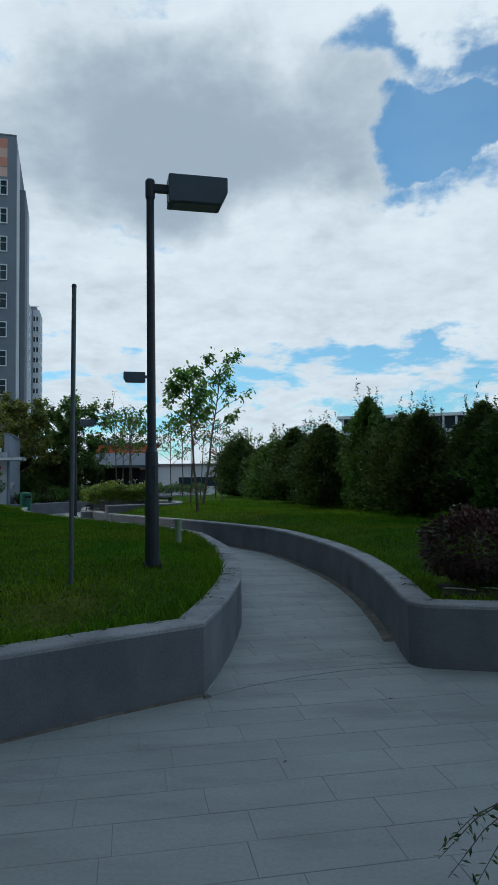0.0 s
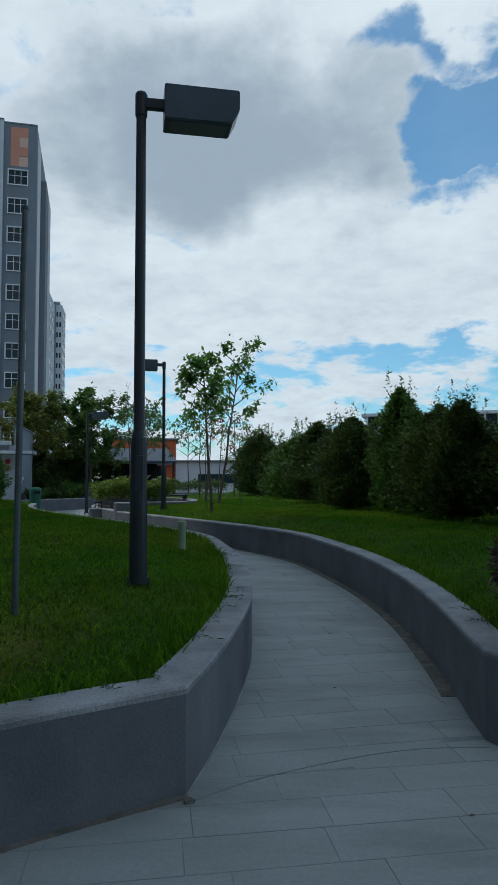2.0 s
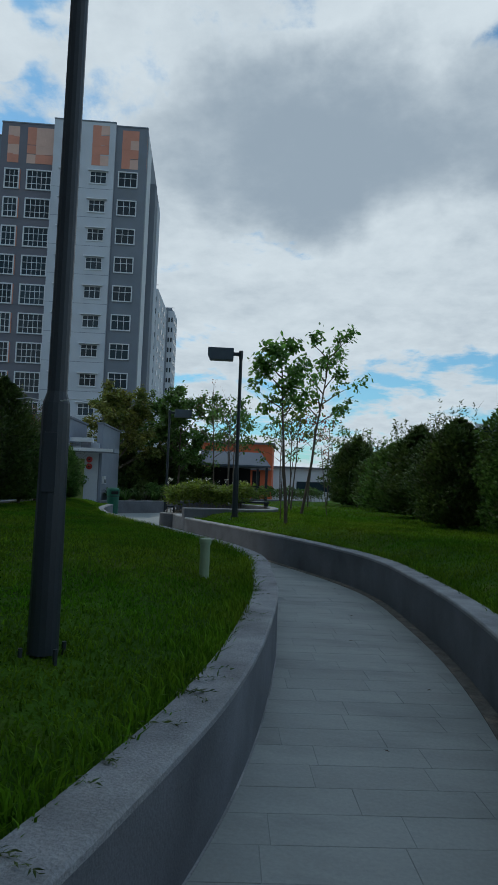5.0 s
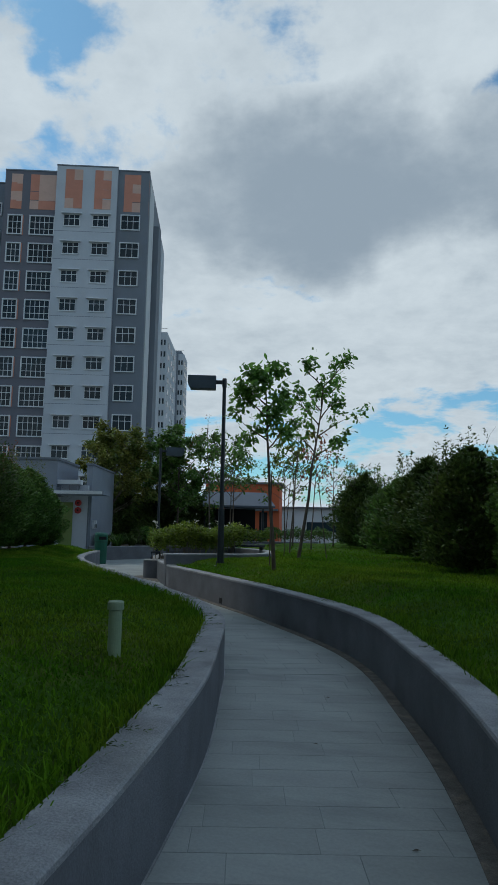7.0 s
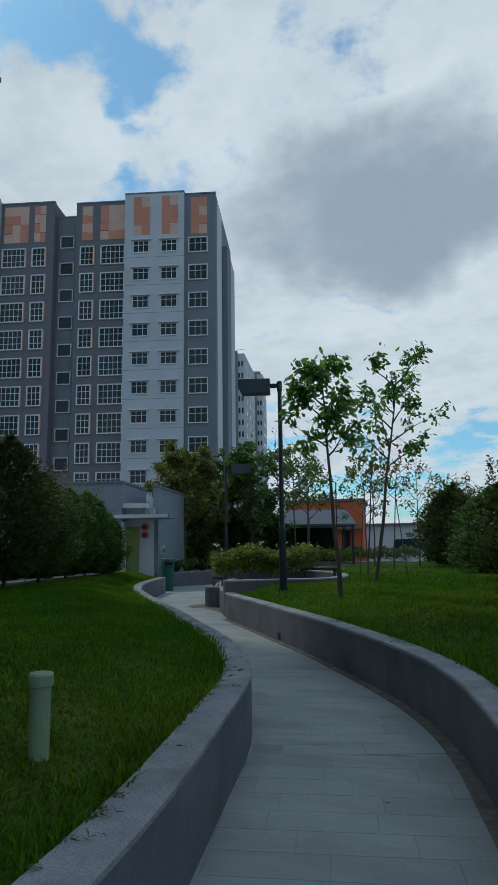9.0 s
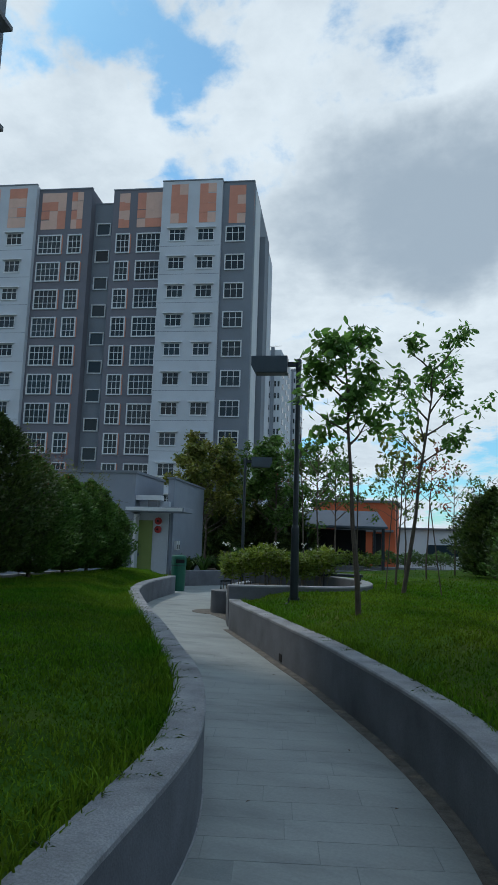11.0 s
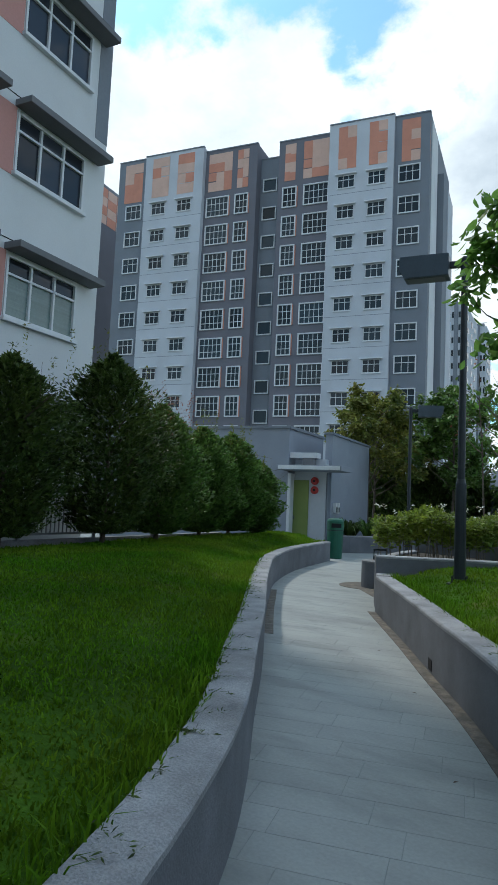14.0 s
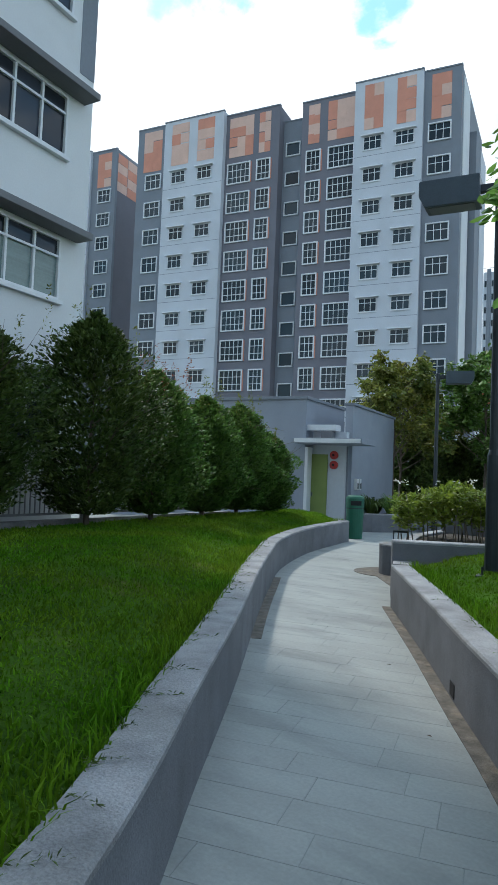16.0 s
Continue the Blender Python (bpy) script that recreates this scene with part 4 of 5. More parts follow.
# ---- shelter and orange building ----
def shelter():
    ob = thing("shelter", "open shelter with slate-blue pitched roof", "shelter", pose(-9.95, 43.2, 0, 0, 0, 22))
    bm = bmesh.new()
    v = [bm.verts.new(p) for p in ((-2.1, -1.8, 2.62), (2.1, -1.8, 2.62), (2.1, 1.8, 2.62), (-2.1, 1.8, 2.62), (-1.9, 0.6, 3.5), (1.9, 0.6, 3.5), (-2.1, -1.8, 2.52), (2.1, -1.8, 2.52), (2.1, 1.8, 2.52), (-2.1, 1.8, 2.52))]
    for f in ((0, 1, 5, 4), (1, 2, 5), (2, 3, 4, 5), (3, 0, 4), (6, 7, 1, 0), (7, 8, 2, 1), (8, 9, 3, 2), (9, 6, 0, 3), (9, 8, 7, 6)):
        bm.faces.new([v[i] for i in f])
    bmesh.ops.recalc_face_normals(bm, faces=bm.faces)
    part("roof", bm, ROOF_BLUE, ob)
    # the shade under the roof is put into this screen's near-black colour
    part("back_wall", boxed(-2.0, 1.4, 1.5, 1.6, -0.05, 2.5), DARK, ob, "back screen coloured near-black for the shade under the roof")
    for x in (-1.9, 1.9):
        for y in (-1.6, 1.7):
            part("post", boxed(x - 0.07, x + 0.07, y - 0.07, y + 0.07, -0.05, 2.52), BLACK_METAL, ob)
    o = thing("orange_building", "vermilion rendered building behind the shelter", "building", pose(-9.6, 54, 0, 0, 0, 10))
    part("wall", boxed(-5.6, 0.0, 0, 6, -0.06, 4.6), ORANGE_WALL, o)
    part("roof_slab", boxed(-5.8, 0.2, -0.2, 6.2, 4.6, 4.75), CANOPY_GREY, o)
    part("doorway", boxed(-1.5, -0.9, -0.03, -0.003, 0.0, 2.5), DARK, o)
    part("eave", boxed(-4.0, -0.1, -1.0, -0.004, 2.6, 2.75), CANOPY_GREY, o)
    w = thing("long_shed", "long low white shed with a dark window strip", "building", pose(-4.0, 66, 0, 0, 0, 10))
    part("wall", boxed(-9.5, 7.0, 0, 6, -0.06, 3.1), WALL_CREAM, w)
    part("window_strip", boxed(-5.5, 2.4, -0.04, -0.003, 1.0, 1.9), PANE, w)
    part("roof", boxed(-9.7, 7.2, -0.3, 6.3, 3.1, 3.26), CANOPY_GREY, w)


shelter()


def office_block():
    ob = thing("office_block", "far white flat-roofed block with window strips", "building", pose(7.5, 82, 0, 0, 0, -12))
    part("wall", boxed(1, 30, 0, 14, -0.06, 7.4), WALL_WHITE, ob)
    part("roof", boxed(0.6, 30.4, -0.4, 14.4, 8.9, 9.25), WALL_CREAM, ob)
    part("upper_wall", boxed(1.2, 30, 0.2, 14, 7.4, 8.9), PANE, ob)
    for k in range(20):
        part("pillar", boxed(1.1 + 1.5 * k, 1.35 + 1.5 * k, -0.1, 0.2, 7.4, 8.9), WALL_CREAM, ob)


office_block()


# ---- trees ----
def limb(bm, p, d, length, r, rng, depth, tips, spread=0.7, lift=0.25):
    """A crooked tapering limb that forks; collects the ends of its twigs."""
    pts, rad = [Vector(p)], [r]
    d = Vector(d).normalized()
    for k in range(4):
        d = (d + Vector((rng.normal() * 0.12, rng.normal() * 0.12, rng.normal() * 0.06 + lift * 0.12))).normalized()
        pts.append(pts[-1] + d * length / 4)
        rad.append(r * (1 - 0.16 * (k + 1)))
    tube(bm, pts, rad, 6 if depth > 0 else 4, cap=False)
    if depth == 0:
        tips.extend(pts[2:])
        return
    for k in range(int(rng.integers(2, 4))):
        nd = (d + Vector(rng.normal(size=3)) * spread).normalized()
        start = pts[int(rng.integers(2, 5))]
        limb(bm, start, nd, length * rng.uniform(0.55, 0.8), rad[-1] * 0.75, rng, depth - 1, tips, spread, lift)


def dense_tree(x, y, z, h, w, seed, label, mat=LEAF_DARK, n=5200, leaf=0.11, low=0.12, spikes=5, group="clipped tree row", tips_mat=None, point=0.85):
    """A tree clothed almost to the ground: short trunk, a few limbs, uneven crown of leaves with loose shoots on top."""
    rng = np.random.default_rng(seed)
    ob = thing("tree", label, "tree", pose(x, y, z), group)
    bm = bmesh.new()
    tips = []
    tube(bm, [(0, 0, -0.1), (0.02, 0, h * 0.3), (0, 0.03, h * 0.75)], [0.05, 0.042, 0.015], 8)
    for k in range(5):
        a = rng.random() * 6.28
        limb(bm, (0, 0, h * (0.12 + 0.11 * k)), (math.cos(a), math.sin(a), 0.9), w * 0.55, 0.02, rng, 1, tips)
    part("trunk", bm, BARK, ob)
    n = int(n * 1.7)
    t = rng.random(n)
    ang = rng.random(n) * 6.283
    prof = np.clip(1 - np.abs(2 * t ** point - 0.96) ** 2.3, 0, 1) ** 0.6
    lump = 1 + 0.2 * np.sin(3 * ang + 7 * t + seed) + 0.17 * np.sin(5 * ang - 13 * t + 2 * seed) + 0.12 * np.sin(2 * ang + 19 * t) + 0.06 * np.sin(9 * ang + 31 * t)
    core = rng.random(n) < 0.3
    r = 0.5 * w * prof * np.where(core, 0.75 * rng.random(n) ** 0.5, lump * (0.4 + 0.6 * rng.random(n) ** 0.42))
    pts = np.column_stack([r * np.cos(ang), r * np.sin(ang), h * (low + (0.97 - low) * t)])
    out = np.column_stack([np.cos(ang), np.sin(ang), 0.7 * np.ones(n)])
    part_leaf = leaf_mesh("crown", pts, leaf * (0.6 + 0.7 * rng.random(n)) * np.where(core, 1.9, 1.0), mat, ob, 0.5, -0.1, rng, out)
    if spikes:
        sp = []
        for k in range(spikes):
            a, q = rng.random() * 6.28, rng.random() ** 0.7 * 0.36 * w
            top = h * (0.98 + 0.2 * rng.random() ** 1.5)
            for j in range(60):
                f = rng.random()
                sp.append((q * math.cos(a) + rng.normal() * 0.05 * (1.3 - f), q * math.sin(a) + rng.normal() * 0.05 * (1.3 - f), h * 0.72 + f * (top - h * 0.72)))
        sp = np.array(sp)
        leaf_mesh("shoot", sp, leaf * (0.5 + 0.5 * rng.random(len(sp))), tips_mat or mat, ob, 0.4, -0.7, rng)["kind"] = "stuff"
    return ob


def open_tree(x, y, z, h, seed, label, spread=1.0, n_limb=9, start=0.5, mat=LEAF_LIGHT, leaf=0.2, per_tip=5, lean=(0, 0), r=0.045, bark=BARK, group="young trees on the lawn", depth=1, droop=0.55):
    """A slender young tree: bare stem, rising limbs, large loose drooping leaves in tufts."""
    rng = np.random.default_rng(seed)
    ob = thing("tree", label, "tree", pose(x, y, z), group)
    bm, tips = bmesh.new(), []
    stem = [Vector((lean[0] * k / 6 + rng.normal() * 0.015 * h / 4, lean[1] * k / 6 + rng.normal() * 0.015 * h / 4, -0.1 + (h * 0.93 + 0.1) * k / 6)) for k in range(7)]
    tube(bm, stem, [r * (1 - 0.13 * k) for k in range(7)], 8)
    for k in range(n_limb):
        f = start + (0.92 - start) * (k + rng.random()) / n_limb
        i = min(int(f / 0.93 * 6), 5)
        p = stem[i].lerp(stem[i + 1], f / 0.93 * 6 - i)
        a = k * 2.4 + rng.random()
        limb(bm, p, (math.cos(a), math.sin(a), 0.75), spread * (0.5 + 0.5 * rng.random()) * (1.15 - 0.5 * f), r * 0.45, rng, depth, tips, 0.55)
    part("trunk", bm, bark, ob)
    tips.append(stem[-1])
    pts = np.repeat(np.array([tuple(q) for q in tips]), per_tip, 0)
    pts = pts + rng.normal(size=pts.shape) * leaf * 0.52
    leaf_mesh("crown", pts, leaf * (0.55 + 0.6 * rng.random(len(pts))), mat, ob, 0.5, droop, rng, oval=leaf > 0.15)
    return ob


# row on the far side of the lawn
for k, (x, y, h, w) in enumerate([(5.2, 12.2, 2.5, 1.7), (4.75, 13.6, 2.5, 1.8), (4.05, 14.7, 3.0, 1.7), (3.5, 16.0, 2.7, 1.9), (2.95, 17.8, 3.05, 1.7), (2.1, 19.6, 3.0, 2.0), (1.75, 21.8, 2.7, 1.9),
                                  (1.15, 24.4, 2.65, 2.1), (0.4, 27.6, 2.7, 2.2), (-0.5, 30.6, 2.9, 2.3), (-1.3, 33.6, 3.0, 2.3), (-2.2, 37.0, 3.1, 2.4), (5.6, 10.6, 2.3, 1.7)]):
    dense_tree(x + 0.25 * math.sin(k * 2.3), y, 0.62, h - 0.15 + 0.35 * math.sin(k * 1.9 + 0.6), w * (1.08 + 0.14 * math.sin(k * 2.7)), 40 + k, "dark green bushy tree in a row along the lawn", LEAF_DARK if k % 4 else LEAF_MID, 7000 if y < 22 else 4200, 0.1 if y < 22 else 0.14, 0.03, 14, "tree row on the lawn's edge", point=0.62)
# row beside the apartment block
for k, (x, y, h, w, mat) in enumerate([(-9.75, 16.6, 3.1, 2.1, LEAF_DARK), (-9.95, 18.75, 3.55, 2.15, LEAF_DARK), (-10.35, 20.4, 2.85, 1.8, LEAF_MID), (-10.9, 22.2, 2.6, 1.6, LEAF_MID),
                                       (-11.35, 23.7, 2.6, 1.75, LEAF_MID), (-11.45, 24.8, 2.0, 1.45, LEAF_MID), (-9.2, 14.6, 2.6, 1.6, LEAF_DARK), (-8.8, 12.4, 2.5, 1.5, LEAF_DARK)]):
    dense_tree(x, y, 0.6, h, w, 70 + k, "dense green bushy tree with reddish young tips" if k < 3 else "dense green bushy tree on the lawn by the railing", mat, 9000, 0.082, 0.06, 9, "tree row by the block", LEAF_RUST if k == 2 else LEAF_OLIVE)

# young trees on the right lawn
open_tree(-1.97, 17.94, 0.66, 4.25, 11, "slender young tree with large drooping leaves", 0.72, 10, 0.57, leaf=0.16, per_tip=15, lean=(-0.26, 0), r=0.045)
open_tree(-2.35, 22.6, 0.66, 5.3, 12, "slender young forked tree with large leaves", 1.3, 11, 0.5, leaf=0.165, per_tip=15, lean=(0.75, 0), r=0.05)
open_tree(-3.2, 25.6, 0.64, 4.0, 13, "thin young tree with sparse leaves", 0.9, 7, 0.55, mat=LEAF_OLIVE, leaf=0.2, per_tip=3, lean=(0.3, 0), r=0.03)
open_tree(-3.3, 30.5, 0.6, 4.2, 14, "thin young tree with rust-tinged leaves", 1.0, 8, 0.5, mat=LEAF_RUST, leaf=0.16, per_tip=3, lean=(0.2, 0), r=0.03)
open_tree(-2.9, 34.0, 0.6, 3.9, 15, "thin young tree with small green leaves", 1.1, 9, 0.45, mat=LEAF_MID, leaf=0.16, per_tip=4, r=0.035)
open_tree(-6.1, 28.0, 0.0, 4.7, 16, "young tree with small green leaves", 1.5, 10, 0.55, mat=LEAF_MID, leaf=0.17, per_tip=6, r=0.04)
open_tree(-7.0, 29.6, 0.0, 5.7, 17, "nearly bare young tree with thin branches", 1.4, 8, 0.45, mat=LEAF_RUST, leaf=0.1, per_tip=1, lean=(-0.3, 0), r=0.04)
open_tree(-4.6, 33.5, 0.5, 4.4, 18, "young tree with small green leaves", 1.6, 10, 0.5, mat=LEAF_MID, leaf=0.18, per_tip=6, r=0.04)
open_tree(-7.6, 34.5, 0.0, 5.0, 19, "young tree with small green leaves", 1.6, 12, 0.5, mat=LEAF_MID, leaf=0.18, per_tip=9, r=0.045)
open_tree(-6.0, 38.5, 0.0, 4.9, 20, "young tree with small green leaves", 1.6, 11, 0.5, mat=LEAF_MID, leaf=0.18, per_tip=7, r=0.045)
open_tree(-8.9, 38.5, 0.0, 5.4, 23, "young tree with small green leaves", 1.7, 12, 0.5, mat=LEAF_MID, leaf=0.18, per_tip=9, r=0.045)
for x, y, dx in ((-2.28, 18.9, 0.05), (-2.95, 23.6, 0.35), (-1.6, 22.9, -0.5)):
    st = thing("tree_stake", "thin wooden stake beside a young tree", "stake", pose(x, y, 0.6), group="tree stakes")
    part("shaft", tube(bmesh.new(), [(0, 0, -0.1), (dx * 0.5, 0, 2.1)], [0.013, 0.011], 8), BARK, st)

# taller trees round the plaza
for k, (x, y, h, sp, mat, leaf, tip) in enumerate([(-14.0, 35.0, 5.4, 1.7, LEAF_OLIVE, 0.22, 18), (-15.4, 38.0, 5.4, 1.9, LEAF_OLIVE, 0.22, 14), (-11.4, 37.4, 5.7, 1.9, LEAF_MID, 0.22, 16),
                                                   (-12.8, 40.0, 5.2, 2.0, LEAF_MID, 0.22, 14)]):
    open_tree(x, y, 0.3, h, 90 + k, "broad leafy tree with yellowing crown" if k < 2 else "broad green leafy tree beyond the plaza", sp, 15, 0.3, mat, leaf, int(tip * 1.6), r=0.07, group="trees round the plaza", depth=2, droop=0.2)
for k, (x, y, h, w) in enumerate([(-15.8, 40, 3.6, 3.0), (-13.4, 39.4, 3.4, 3.0), (-12.0, 41.6, 3.2, 2.6), (-17.5, 42, 4.2, 3.4), (-14.6, 44.5, 4.0, 3.2)]):
    dense_tree(x, y, 0.0, h, w, 110 + k, "dark dense tall hedge tree behind the plaza", LEAF_DARK, 3600, 0.2, 0.0, 0, "hedge behind the plaza")
for k, (x, y, h, w) in enumerate([(-2.5, 44, 3.4, 2.0), (-1.2, 47, 3.6, 2.2), (-4.2, 52, 4.2, 2.6), (0.3, 54, 4.6, 3.0)]):
    open_tree(x, y, 0.6 if y < 48 else -0.02, h + 0.8, 130 + k, "far slim tree with feathery crown", 1.3, 10, 0.35, LEAF_MID, 0.22, 6, r=0.05, group="far slim trees")


# ---- hedges and bushes ----
def hedge(x, y, rz, length, depth, z, h, seed, label, mat, n, leaf, flowers=0, name="hedge"):
    rng = np.random.default_rng(seed)
    ob = thing(name, label, "hedge", pose(x, y, z, 0, 0, rz))
    bm = bmesh.new()
    for k in range(int(length * 9)):
        q = Vector(((rng.random() - 0.5) * length, (rng.random() - 0.5) * depth, -0.03))
        tube(bm, [q, q + Vector((rng.normal() * 0.05, rng.normal() * 0.05, h * 0.5)), q + Vector((rng.normal() * 0.1, rng.normal() * 0.1, h * 0.9))], [0.012, 0.009, 0.005], 5, cap=False)
    part("stem", bm, BARK_PALE, ob)["kind"] = "stuff"
    u = np.column_stack([(rng.random(n) - 0.5) * length, (rng.random(n) - 0.5) * depth])
    top = h * (0.86 + 0.1 * np.sin(u[:, 0] * 4.1 + seed) + 0.07 * np.sin(u[:, 0] * 9.7 + u[:, 1] * 6))
    zz = top * (0.38 + 0.62 * rng.random(n) ** 0.6)
    leaf_mesh("leaves", np.column_stack([u, zz]), leaf * (0.6 + 0.7 * rng.random(n)), mat, ob, 0.42, -0.3, rng)
    if flowers:
        f = np.column_stack([(rng.random(flowers) - 0.5) * length, (rng.random(flowers) - 0.5) * depth, h * (0.95 + 0.12 * rng.random(flowers))])
        f = np.repeat(f, 6, 0) + rng.normal(size=(flowers * 6, 3)) * 0.02
        leaf_mesh("blossoms", f, np.full(len(f), 0.06), PETAL, ob, 0.6, -0.4, rng)
    return ob


hedge(-5.5, 23.5, 28, 2.7, 1.2, 0.45, 1.08, 3, "yellow-green leafy hedge with white blossoms", LEAF_YELLOW, 5200, 0.13, 16)
hedge(-6.2, 25.2, 30, 2.4, 1.0, 0.45, 0.95, 4, "yellow-green leafy hedge with white blossoms", LEAF_YELLOW, 3000, 0.13, 6)
hedge(-8.3, 36.3, 25, 4.0, 1.2, 0.4, 0.95, 5, "yellow-green leafy hedge in a far planter", LEAF_YELLOW, 2600, 0.16)
hedge(-7.3, 46.0, 20, 5.5, 1.4, 0.3, 1.1, 6, "green leafy hedge in a far planter", LEAF_MID, 2600, 0.2)
hedge(-10.4, 34.2, 40, 3.0, 1.2, 0.4, 0.95, 7, "green leafy hedge in a planter", LEAF_MID, 2200, 0.16)


def strap_plant(x, y, z, h, n, seed, label, mat=LEAF_MID, wide=0.05):
    """A clump of arching strap leaves."""
    rng = np.random.default_rng(seed)
    ob = thing("strap_leaf_plant", label, "plant", pose(x, y, z), "strap-leaved plants")
    bm = bmesh.new()
    for k in range(n):
        a, l = rng.random() * 6.28, h * (0.7 + 0.5 * rng.random())
        reach = l * (0.3 + 0.6 * rng.random())
        d, s = Vector((math.cos(a), math.sin(a), 0)), Vector((-math.sin(a), math.cos(a), 0))
        prev = None
        for j in range(6):
            f = j / 5
            p = d * (0.05 + reach * f) + Vector((0, 0, l * (1.35 * f - 0.75 * f * f * (0.6 + reach))))
            w = s * wide * (1 - f) ** 0.6 * 0.5 + s * 0.002
            row = (bm.verts.new(p - w), bm.verts.new(p + w))
            if prev:
                bm.faces.new((prev[0], prev[1], row[1], row[0]))
            prev = row
    part("leaves", bm, mat, ob)
    return ob


for k, (x, y) in enumerate([(-12.0, 30.4), (-11.7, 31.1), (-11.35, 31.8), (-10.9, 32.7), (-12.3, 31.2), (-12.2, 32.0)]):
    strap_plant(x, y, 0.43, 1.0, 46, 200 + k, "clump of dark arching strap leaves in a planter", LEAF_MID if k % 2 else LEAF_DARK, 0.07)
for k, (x, y) in enumerate([(-6.3, 10.9), (-5.8, 11.1), (-6.6, 11.6)]):
    strap_plant(x, y, 0.6, 0.45, 30, 210 + k, "low clump of yellowish strap leaves in the lawn", LEAF_YELLOW, 0.04)


def maroon_bush(x, y, z, r, seed):
    rng = np.random.default_rng(seed)
    ob = thing("bush", "rounded maroon-leaved bush in the planter", "bush", pose(x, y, z), "maroon bushes")
    bm, tips = bmesh.new(), []
    for k in range(6):
        a = k * 1.05 + rng.random()
        limb(bm, (0.05 * math.cos(a), 0.05 * math.sin(a), -0.03), (0.5 * math.cos(a), 0.5 * math.sin(a), 1), r * 0.75, 0.012, rng, 1, tips)
    part("stems", bm, BARK, ob)
    n = 5200
    d = rng.normal(size=(n, 3))
    d /= np.linalg.norm(d, axis=1)[:, None]
    rad = r * (0.5 + 0.5 * rng.random(n) ** 0.5) * (1 + 0.08 * np.sin(d[:, 0] * 9 + seed) + 0.08 * np.sin(d[:, 1] * 11))
    p = d * rad[:, None]
    p[:, 2] = np.maximum(p[:, 2] * 0.72 + r * 0.82, 0.12)
    leaf_mesh("leaves", p, 0.035 + 0.035 * rng.random(n), LEAF_RED, ob, 0.55, -0.2, rng, d)


maroon_bush(2.15, 4.95, 0.52, 0.46, 3)
maroon_bush(2.95, 4.85, 0.52, 0.46, 4)
for k in range(3):
    hz = thing("irrigation_hose", "thin pale irrigation hose lying on the soil", "hose", pose(1.95 + 0.3 * k, 4.72, 0.545, 0, 0, -30 - 8 * k))
    part("tube", tube(bmesh.new(), [(-0.14, 0, 0), (0, 0.01, 0.004), (0.14, 0, 0)], [0.006] * 3, 6), TRIM_WHITE, hz)


# fern-like sprays by the forecourt
def fern(x, y, z, rz, seed):
    rng = np.random.default_rng(seed)
    ob = thing("fern", "dark feathery fern fronds beside the forecourt", "fern", pose(x, y, z, 0, 0, rz))
    bm = bmesh.new()
    lv = []
    for k in range(7):
        a = 2.5 + 0.22 * k + rng.normal() * 0.06
        pts = [Vector((math.cos(a), math.sin(a), 0)) * (0.55 * f) + Vector((0, 0, 0.35 + 0.16 * k / 7 + 0.25 * f - 0.5 * f * f)) for f in (0, 0.25, 0.5, 0.75, 1.0)]
        pts = [Vector((0, 0, 0))] + pts
        tube(bm, pts, [0.005, 0.004, 0.004, 0.003, 0.002, 0.001], 5, cap=False)
        for j in range(44):
            f = 1 + j / 44 * 4
            i = min(int(f), 4)
            lv.append(pts[i].lerp(pts[i + 1], f - i))
    part("stems", bm, BARK, ob)
    leaf_mesh("leaves", np.array([tuple(v) for v in lv]), np.full(len(lv), 0.035), LEAF_DARK, ob, 0.35, 0.1, rng)


fern(1.45, 1.12, 0.0, 20, 5)


# ---- drain strips, outlet, kerb details ----
strip_r = right_line[3:]
tagged(mesh_object("trim_drain", ribbon(bmesh.new(), strip_r, [(0.0, 0.006), (0.105, 0.006), (0.105, -0.02)]), GRAVEL), "narrow dirty brown drain strip along the wall", "drain", kind="structure")
sel = left_line[(left_line[:, 1] > 17.3) & (left_line[:, 1] < 20.6)]
tagged(mesh_object("trim_drain_b", ribbon(bmesh.new(), sel, [(0.0, 0.006), (-0.105, 0.006), (-0.105, -0.02)]), GRAVEL), "narrow brown drain strip along the wall", "drain", kind="structure")
a = np.linspace(2.2, 4.9, 18)
apron = [(-6.62 + 0.6 * math.cos(v), 22.62 + 0.6 * math.sin(v)) for v in a] + [(-5.6, 21.1), (-5.3, 21.0), (-6.2, 22.9)]
tagged(mesh_object("trim_apron", prism(bmesh.new(), apron, -0.02, 0.007), GRAVEL), "brown stained strip round the planter end", "drain", kind="structure")
caulk = left_line[left_line[:, 1] < 12.6]
tagged(mesh_object("trim_caulk", ribbon(bmesh.new(), caulk, [(0.0, 0.007), (-0.009, 0.005), (-0.011, -0.01)]), COPING), "thin broken white sealant line at the wall foot", "sealant", kind="structure")
hole_i = int(np.argmin(np.hypot(right_line[:, 0] + 2.74, right_line[:, 1] - 17.1)))
hole_at, hole_dir = right_line[hole_i], right_line[hole_i + 1] - right_line[hole_i - 1]
outlet = thing("drain_outlet", "small dark square drain hole in the wall", "drain hole", pose(hole_at[0], hole_at[1], 0.03, 0, 0, math.degrees(math.atan2(hole_dir[1], hole_dir[0]))))
part("hole", boxed(-0.07, 0.07, -0.04, 0.006, 0.0, 0.1), DARK, outlet)
lump = thing("kerb_fragment", "dark loose wedge at the foot of the wall", "wedge", pose(-0.2, 3.44, 0.0, 0, 0, 30))
bmw = bmesh.new()
prism(bmw, [(-0.02, -0.014), (0.028, -0.018), (0.02, 0.014), (-0.014, 0.02)], 0.0, 0.018)
part("block", bmw, GRAVEL, lump)


